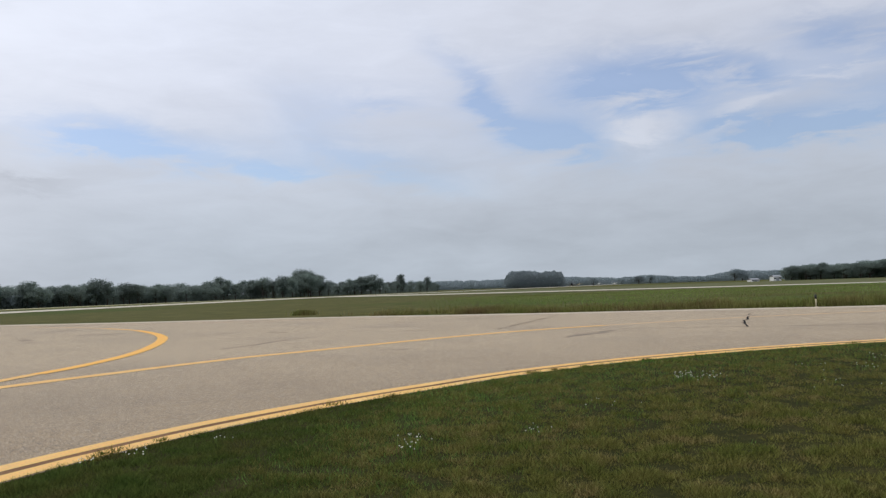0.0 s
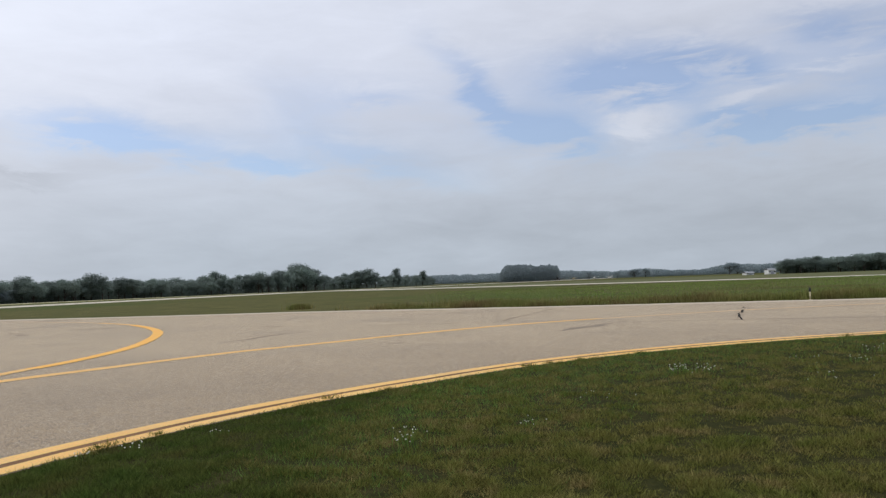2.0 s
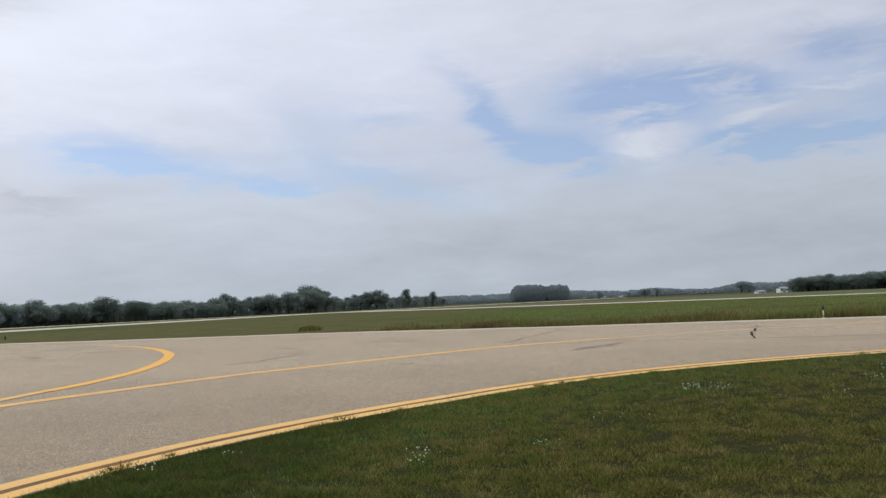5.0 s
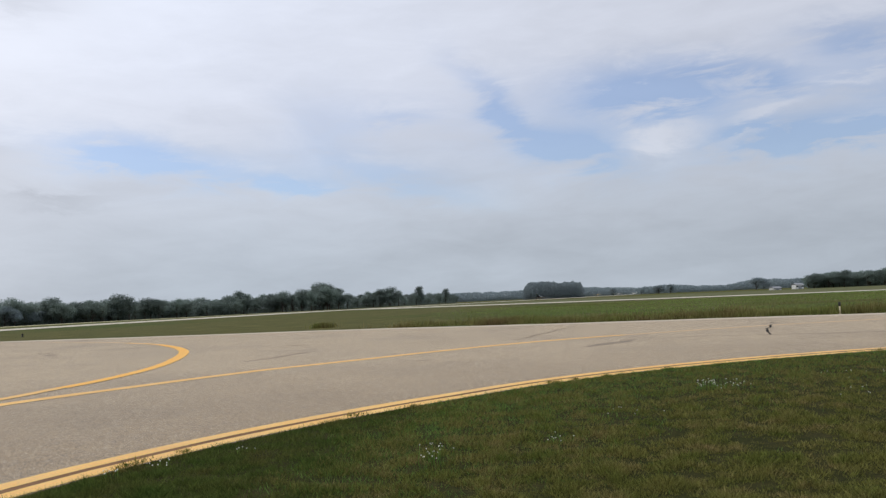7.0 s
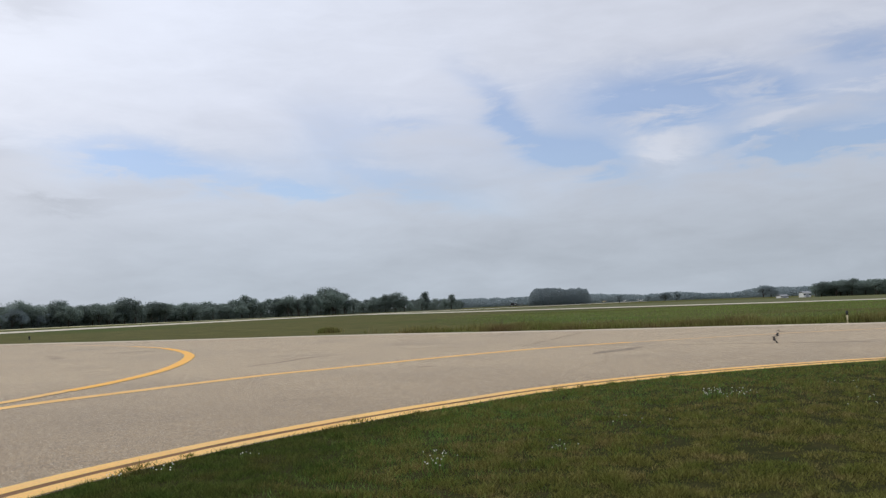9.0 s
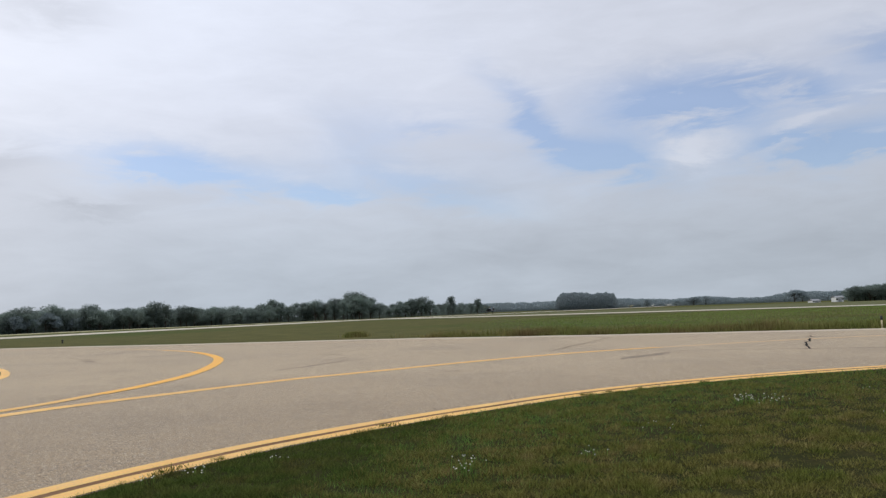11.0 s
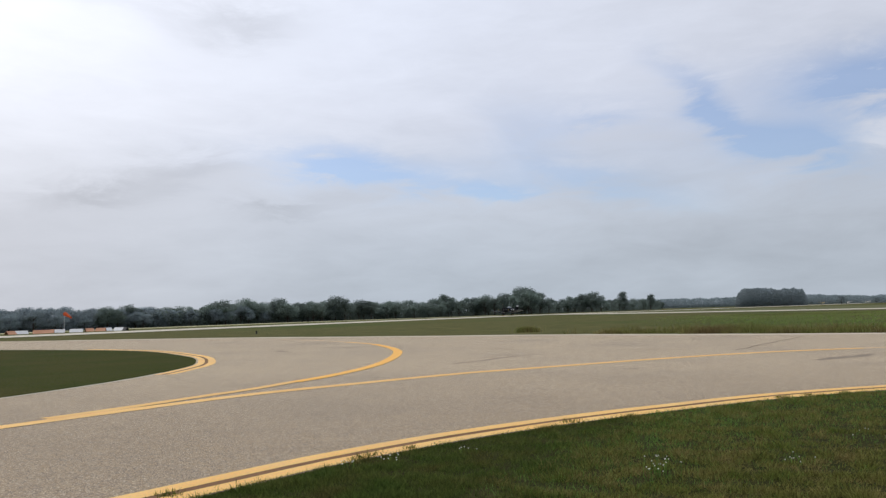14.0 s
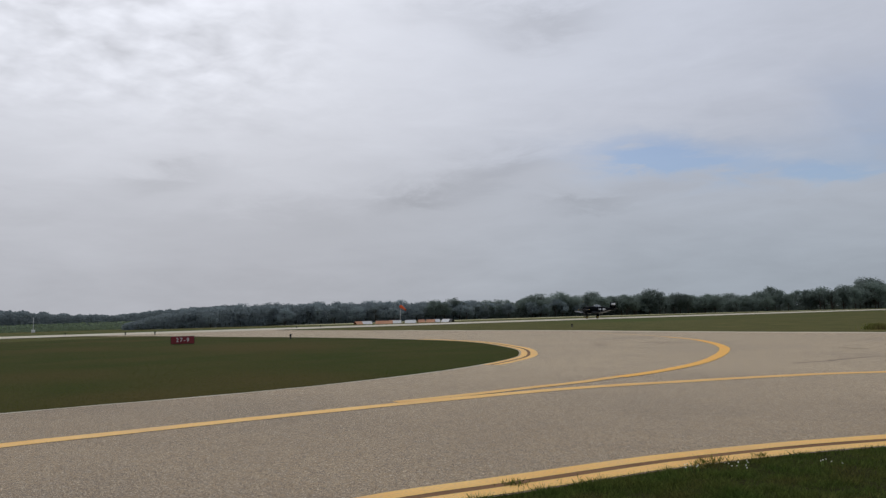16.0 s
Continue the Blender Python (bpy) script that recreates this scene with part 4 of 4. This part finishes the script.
    loft(bm, [[(-7.02 - 0.1 * f, s2 * 0.03, 2.2 + 1.7 * f) for s2 in (1, -1)] + [(-7.65 + 0.1 * f * f, s2 * 0.01, 2.2 + 1.7 * f) for s2 in (-1, 1)] for f in (0, 0.5, 0.9, 1.0)])
    rud = part("rudder", bm, M_NAVY, ac)
    bm = bmesh.new()
    loft(bm, [[(-6.0 - 0.2 * f, s2 * 0.055, 3.25 + 0.45 * f) for s2 in (1, -1)] + [(-7.5, s2 * 0.045, 3.25 + 0.45 * f) for s2 in (-1, 1)] for f in (0, 1.0)])
    part("tail_band", bm, M_MARK, rud, "white band across the tail")
    bm = bmesh.new()
    tube(bm, (-6.5, 0, 2.1), (-6.75, 0, 1.72), 0.05, 0.04, 6)
    tube(bm, (-6.75, -0.06, 1.68), (-6.75, 0.06, 1.68), 0.14, 0.14, 10)
    part("tail_wheel", bm, M_RUBBER, ac)
    bm = bmesh.new()
    tube(bm, (-1.6, 0, 3.3), (-1.65, 0, 3.75), 0.015, 0.01, 5)
    part("antenna", bm, M_STEEL, ac)
    prop = new("propeller")
    prop.parent = ac
    prop.location = (2.52, 0, 2.08)
    bm = bmesh.new()
    loft(bm, [ring(-0.15, 0.2, 0.2, 0, 12), ring(0.1, 0.17, 0.17, 0, 12), ring(0.3, 0.05, 0.05, 0, 12)])
    part("hub", bm, M_STEEL, prop)
    for i in range(4):
        bm = bmesh.new()
        rows = []
        for f in (0.1, 0.35, 0.7, 0.95, 1.0):
            c, tw = (0.10 + 0.28 * math.sin(math.pi * min(f, 0.97) ** 0.8)) / 2, radians(60 - 40 * f)
            rows.append([(c * k1 * math.sin(tw) + 0.02 * k2, c * k1 * math.cos(tw), 2.0 * f) for k1, k2 in ((1, 0), (0, 1), (-1, 0), (0, -1))])
        loft(bm, rows)
        b = part("blade", bm, M_BLACK, prop)
        b.rotation_euler = (i * math.pi / 2, 0, 0)
        bm = bmesh.new()
        loft(bm, [[(c1 * 0.06 + 0.026 * c2, c1 * 0.11, z2) for c1, c2 in ((1, 0), (0, 1), (-1, 0), (0, -1))] for z2 in (1.88, 2.005)])
        part("blade_tip", bm, M_TIPS, b, "yellow blade tip")
    for o in ac.children_recursive:
        o.location = o.location * 0.92
        if o.type == "MESH":
            o.data.transform(Matrix.Scale(0.92, 4))
    return ac, prop


FIGHTER, PROP = fighter(pose(*along(690, 129), 0.0))


# ---------------------------------------------------------------- far parked aircraft and sheds
def light_plane(az, dist, heading, paint, label):
    a = radians(az)
    x, y = -dist * math.sin(a), dist * math.cos(a)
    p = thing("light_aeroplane", pose(x, y, ground_z(x, y), 0, 0, heading), label, "aeroplane", "parked light aeroplanes")
    bm = bmesh.new()
    loft(bm, [ring(1.9, 0.3, 0.3, 1.15, 10), ring(1.2, 0.5, 0.5, 1.2, 10), ring(-0.4, 0.55, 0.65, 1.35, 10), ring(-2.2, 0.3, 0.35, 1.35, 10), ring(-4.6, 0.06, 0.1, 1.4, 10)])
    part("fuselage", bm, paint, p)
    bm = bmesh.new()
    loft(bm, [foil(0.8, 1.5, -5.2, 2.15, 0.1), foil(0.9, 1.6, 0, 2.05, 0.12), foil(0.8, 1.5, 5.2, 2.15, 0.1)])
    part("wing", bm, paint, p)
    bm = bmesh.new()
    loft(bm, [foil(-3.9, 0.9, -1.7, 1.5, 0.08), foil(-3.8, 1.0, 1.7, 1.5, 0.08)])
    part("tailplane", bm, paint, p)
    bm = bmesh.new()
    loft(bm, [[(-3.7 - 0.6 * f, s2 * 0.05, 1.5 + 1.2 * f) for s2 in (1, -1)] + [(-4.8, s2 * 0.02, 1.5 + 1.2 * f) for s2 in (-1, 1)] for f in (0, 1)])
    part("fin", bm, paint, p)
    for q in ((1.5, 0), (-0.1, 1.1), (-0.1, -1.1)):
        bm = bmesh.new()
        tube(bm, (q[0], q[1] - 0.08, 0.22), (q[0], q[1] + 0.08, 0.22), 0.22, 0.22, 10)
        tube(bm, (q[0], q[1], 0.25), (q[0], q[1] * 0.4, 1.0), 0.05, 0.05, 6)
        part("wheel", bm, M_RUBBER, p)
    bm = bmesh.new()
    loft(bm, [ring(0.95, 0.42, 0.1, 1.75, 10), ring(0.4, 0.5, 0.36, 1.75, 10), ring(-0.8, 0.4, 0.3, 1.72, 10)])
    part("cabin_glass", bm, M_PANE, p)
    return p


M_CREAM = material("cream_paint", (0.72, 0.58, 0.32), (0.78, 0.64, 0.38), 2.0, 0.5)
light_plane(-9.85, 880, 105, M_CREAM, "small cream and yellow light aeroplane parked far off")
light_plane(-11.35, 890, 95, M_WHITE, "small white light aeroplane parked on the far apron")
light_plane(-12.45, 890, 120, M_WHITE, "white high-wing light aeroplane parked on the far apron")


def shed(az, dist, w, h, d, heading, label):
    a = radians(az)
    x, y = -dist * math.sin(a), dist * math.cos(a)
    s = thing("shed", pose(x, y, ground_z(x, y), 0, 0, heading), label, "shed", "far sheds")
    bm = bmesh.new()
    box(bm, -w / 2, -d / 2, -0.2, w / 2, d / 2, h, 0.03)
    wall = part("wall", bm, M_WHITE, s, flat=True)
    bm = bmesh.new()
    loft(bm, [[(q, -d / 2 - 0.3, h), (q, 0, h + 0.22 * d), (q, d / 2 + 0.3, h), (q, 0, h + 0.22 * d - 0.12)] for q in (-w / 2 - 0.25, w / 2 + 0.25)])
    part("roof", bm, M_ROOF, s, flat=True)
    bm = bmesh.new()
    box(bm, -w * 0.2, -d / 2 - 0.05, 0, w * 0.2, -d / 2 + 0.02, h * 0.75)
    part("door", bm, M_ROOF, wall, flat=True)
    for q in (-0.36, 0.36):
        bm = bmesh.new()
        box(bm, q * w - 0.6, -d / 2 - 0.04, h * 0.45, q * w + 0.6, -d / 2 + 0.02, h * 0.75)
        part("window", bm, M_PANE, wall, flat=True)


shed(-23.3, 405, 4.4, 2.1, 3.0, 20, "white metal shed before the far woods")
shed(-21.9, 415, 5.2, 1.0, 3.0, 25, "low grey and white shed on the far field")


# ---------------------------------------------------------------- airfield furniture
def guide_sign():
    x, y = -49.4, 30.5
    s = thing("runway_sign", pose(x, y, ground_z(x, y), 0, 0, 58.3), "red runway holding sign with white characters 27-9", "sign")
    bm = bmesh.new()
    box(bm, -0.8, -0.12, 0.10, 0.8, 0.12, 0.65, 0.02)
    cab = part("cabinet", bm, M_BLACK, s, flat=True)
    bm = bmesh.new()
    box(bm, -0.77, -0.135, 0.125, 0.77, -0.115, 0.625, 0.004)
    part("face", bm, M_RED, cab, "red sign face", flat=True)
    cu = bpy.data.curves.new("legend", "FONT")
    cu.body, cu.size, cu.align_x, cu.align_y, cu.extrude = "27-9", 0.40, "CENTER", "CENTER", 0.004
    cu.space_character = 1.28
    tmp = bpy.data.objects.new("legend", cu)
    scene.collection.objects.link(tmp)
    bpy.context.view_layer.update()
    me = bpy.data.meshes.new_from_object(tmp.evaluated_get(bpy.context.evaluated_depsgraph_get()))
    bpy.data.objects.remove(tmp)
    me.materials.clear()
    me.materials.append(M_WHITE)
    lg = new("legend", me)
    lg.parent = cab
    lg.matrix_local = Matrix.Translation((0, -0.142, 0.375)) @ Matrix.Rotation(radians(90), 4, "X")
    for q in (-0.62, -0.22, 0.22, 0.62):
        bm = bmesh.new()
        tube(bm, (q, 0, -0.05), (q, 0, 0.12), 0.03, 0.03, 6)
        part("leg", bm, M_STEEL, s)


guide_sign()


def marker(x, y, h, r, body, cap, label, name="edge_marker", base=None):
    s = thing(name, pose(x, y, ground_z(x, y)), label, "marker" if name == "edge_marker" else "light", name.replace("_", " ") + "s")
    bm = bmesh.new()
    tube(bm, (0, 0, -0.05), (0, 0, h * 0.66), r, r, 10)
    part("post", bm, body, s)
    bm = bmesh.new()
    tube(bm, (0, 0, h * 0.66), (0, 0, h * 0.94), r * 1.5, r * 1.5, 10)
    tube(bm, (0, 0, h * 0.94), (0, 0, h), r * 1.5, r * 0.5, 10)
    part("cap", bm, cap, s)
    bm = bmesh.new()
    tube(bm, (0, 0, -0.02), (0, 0, 0.03), r * 2.4, r * 2.0, 10)
    part("base", bm, body, s)


marker(18.3, 38.0, 0.62, 0.036, M_CREAMPOST, M_BLACK, "cream edge post with a black cap in the weeds")
marker(-51.1, 41.6, 0.42, 0.06, M_BLACK, M_BLACK, "black taxiway edge light on the grass", "edge_light")
marker(-43.6, 75.0, 0.32, 0.07, M_BLACK, M_BLACK, "black taxiway edge light on the turf", "edge_light")
for q in ((-123.2, 56), (-102, 54.5), (-96.1, 55.5), (-108.6, 90.3), (-107.5, 95)):
    marker(*q, 0.42, 0.07, M_BLACK, M_BLACK, "small runway edge light", "edge_light")


def windsock():
    x, y = -127.6, 138.6
    s = thing("windsock", pose(x, y, ground_z(x, y), 0, 0, -12), "orange windsock hanging on a pale pole", "windsock")
    bm = bmesh.new()
    tube(bm, (0, 0, -0.1), (0, 0, 4.3), 0.045, 0.03, 8)
    part("pole", bm, M_WHITE, s)
    bm = bmesh.new()
    rows = []
    for i in range(9):
        f = i / 8
        c = Vector((0.15 + 2.1 * f, 0, 4.05 - 0.9 * f ** 1.15))
        r = 0.42 - 0.24 * f + 0.02 * (-1) ** i
        ax = Vector((1, 0, -0.45)).normalized()
        up = Vector((0.45, 0, 1)).normalized()
        rows.append([c + up * r * math.sin(a) + Vector((0, 1, 0)) * r * math.cos(a) for a in [2 * math.pi * k / 14 for k in range(14)]])
    loft(bm, rows, caps=False)
    part("sock", bm, M_ORANGE, s, "faded orange fabric cone")
    bm = bmesh.new()
    for k in range(14):
        a, b = 2 * math.pi * k / 14, 2 * math.pi * (k + 1) / 14
        tube(bm, (0.15, 0.43 * math.cos(a), 4.05 + 0.43 * math.sin(a)), (0.15, 0.43 * math.cos(b), 4.05 + 0.43 * math.sin(b)), 0.02, 0.02, 5)
    part("hoop", bm, M_STEEL, s)


windsock()


def circle_panel(az, dist, length, mat, label, turn):
    a = radians(az)
    x, y = -dist * math.sin(a), dist * math.cos(a)
    s = thing("segment_panel", pose(x, y, ground_z(x, y), 0, 0, az + turn), label, "marker panel", "segmented circle panels")
    for sg in (-1, 1):
        bm = bmesh.new()
        loft(bm, [[(q, sg * 0.75, -0.02), (q, sg * 0.03, 0.72), (q, 0.0, 0.70), (q, sg * 0.70, -0.02)] for q in (-length / 2, length / 2)])
        part("board", bm, mat, s, flat=True)
    for q in (-length / 2 + 0.06, length / 2 - 0.06):
        bm = bmesh.new()
        tube(bm, (q, -0.7, 0.0), (q, 0, 0.66), 0.03, 0.03, 5)
        tube(bm, (q, 0.7, 0.0), (q, 0, 0.66), 0.03, 0.03, 5)
        part("frame", bm, M_STEEL, s)


WP, OP = "white painted ridge panel of the segmented circle", "faded orange ridge panel of the segmented circle"
for az, dist, ln, white, turn in [(45.75, 176, 2.2, 0, 35), (45.15, 178, 2.9, 1, 10), (43.85, 176, 4.6, 0, -5), (42.9, 180, 2.4, 1, 0), (41.9, 176, 3.0, 1, -6),
                                  (41.1, 184, 2.0, 0, 15), (40.4, 180, 2.4, 0, -10), (39.95, 186, 1.8, 1, 20), (39.25, 180, 2.4, 1, -30), (43.2, 190, 2.0, 0, 8)]:
    circle_panel(az, dist + 8, ln * 0.88, M_WHITE if white else M_ORANGEPANEL, WP if white else OP, turn)
circle_panel(38.85, 180, 0.9, M_BLACK, "small dark end board beside the white panels", -40)


def mast(az, dist, h):
    a = radians(az)
    x, y = -dist * math.sin(a), dist * math.cos(a)
    s = thing("mast", pose(x, y, ground_z(x, y)), "thin pale mast at the edge of the far field", "mast")
    bm = bmesh.new()
    tube(bm, (0, 0, -0.1), (0, 0, h), 0.08, 0.05, 7)
    part("pole", bm, M_WHITE, s)
    bm = bmesh.new()
    box(bm, -0.6, -0.3, 0, 0.6, 0.3, 0.8, 0.03)
    part("cabinet", bm, M_WHITE, s)


mast(67.4, 250, 4.3)


# ---------------------------------------------------------------- wild flowers in the lawn
def flowers(x, y, rx, ry, n, seed, h=0.2):
    r = random.Random(seed)
    f = thing("wildflower_clump", pose(x, y, ground_z(x, y)), "clump of small white wild flowers in the grass", "flowers", "wild flowers")
    sm, hd = bmesh.new(), bmesh.new()
    for _ in range(n):
        px, py, hh = r.gauss(0, rx), r.gauss(0, ry), h * r.uniform(0.4, 0.9)
        top = Vector((px + r.uniform(-.03, .03), py + r.uniform(-.03, .03), hh))
        tube(sm, (px, py, -0.01), top, 0.003, 0.002, 4)
        tl = Matrix.Translation(top) @ Euler((r.uniform(-.9, .9), r.uniform(-.9, .9), r.uniform(0, 6))).to_matrix().to_4x4()
        bmesh.ops.create_cone(hd, cap_ends=True, segments=7, radius1=0.004, radius2=r.uniform(0.005, 0.010), depth=0.008, matrix=tl)
    tagged(part("stem", sm, M_LUSH, f), kind="stuff")
    tagged(part("flower_head", hd, M_PETAL, f, "small white daisy-like heads", flat=True), kind="stuff")


for i, q in enumerate([(-0.38, 7.55, 0.09, 0.07, 20, 0.26), (3.7, 12.2, 0.1, 0.1, 24, 0.2), (4.02, 12.15, 0.16, 0.12, 32, 0.2), (0.85, 8.4, 0.08, 0.06, 8, 0.12), (6.95, 12.75, 0.16, 0.1, 12, 0.16),
                       (7.95, 14.05, 0.16, 0.12, 18, 0.2), (6.4, 13.4, 0.4, 0.3, 8, 0.1), (-3.2, 8.0, 0.12, 0.08, 9, 0.1), (5.4, 11.0, 0.3, 0.3, 8, 0.1), (-3.55, 7.55, 0.05, 0.05, 6, 0.12),
                       (1.9, 10.2, 0.3, 0.3, 7, 0.09), (-2.6, 8.6, 0.1, 0.1, 5, 0.1)]):
    flowers(*q[:5], 100 + i, q[5])


# ---------------------------------------------------------------- what moves
def roll_out(t):
    """Metres along the runway at t seconds of the take-off run."""
    return 0.0031 * t ** 4 - 0.0847 * t ** 3 - 0.3739 * t ** 2 - 21.0767 * t + 690.65


def motions():
    rows = []
    for i in range(33):
        t = i * 0.5
        x, y = along(roll_out(t), 129)
        nose = 11.0 * (1 - float(smooth01(t, 6.0, 11.5))) + 1.0
        rows.append((t, pose(x, y, ground_z(x, y) + 0.06, 0, -nose, 250)))
    walk(FIGHTER, rows)
    walk(PROP, [(i * 0.1, pose(2.52 * 0.92, 0, 2.08 * 0.92, 67.5 * i)) for i in range(161)])
    for w in [o for o in FIGHTER.children if o.name.startswith("wheel")]:
        walk(w, [(i * 0.1, pose(*w.location, 0, 0, 0) @ Matrix.Rotation(radians(55.0 * i), 4, "Y")) for i in range(161)])


motions()
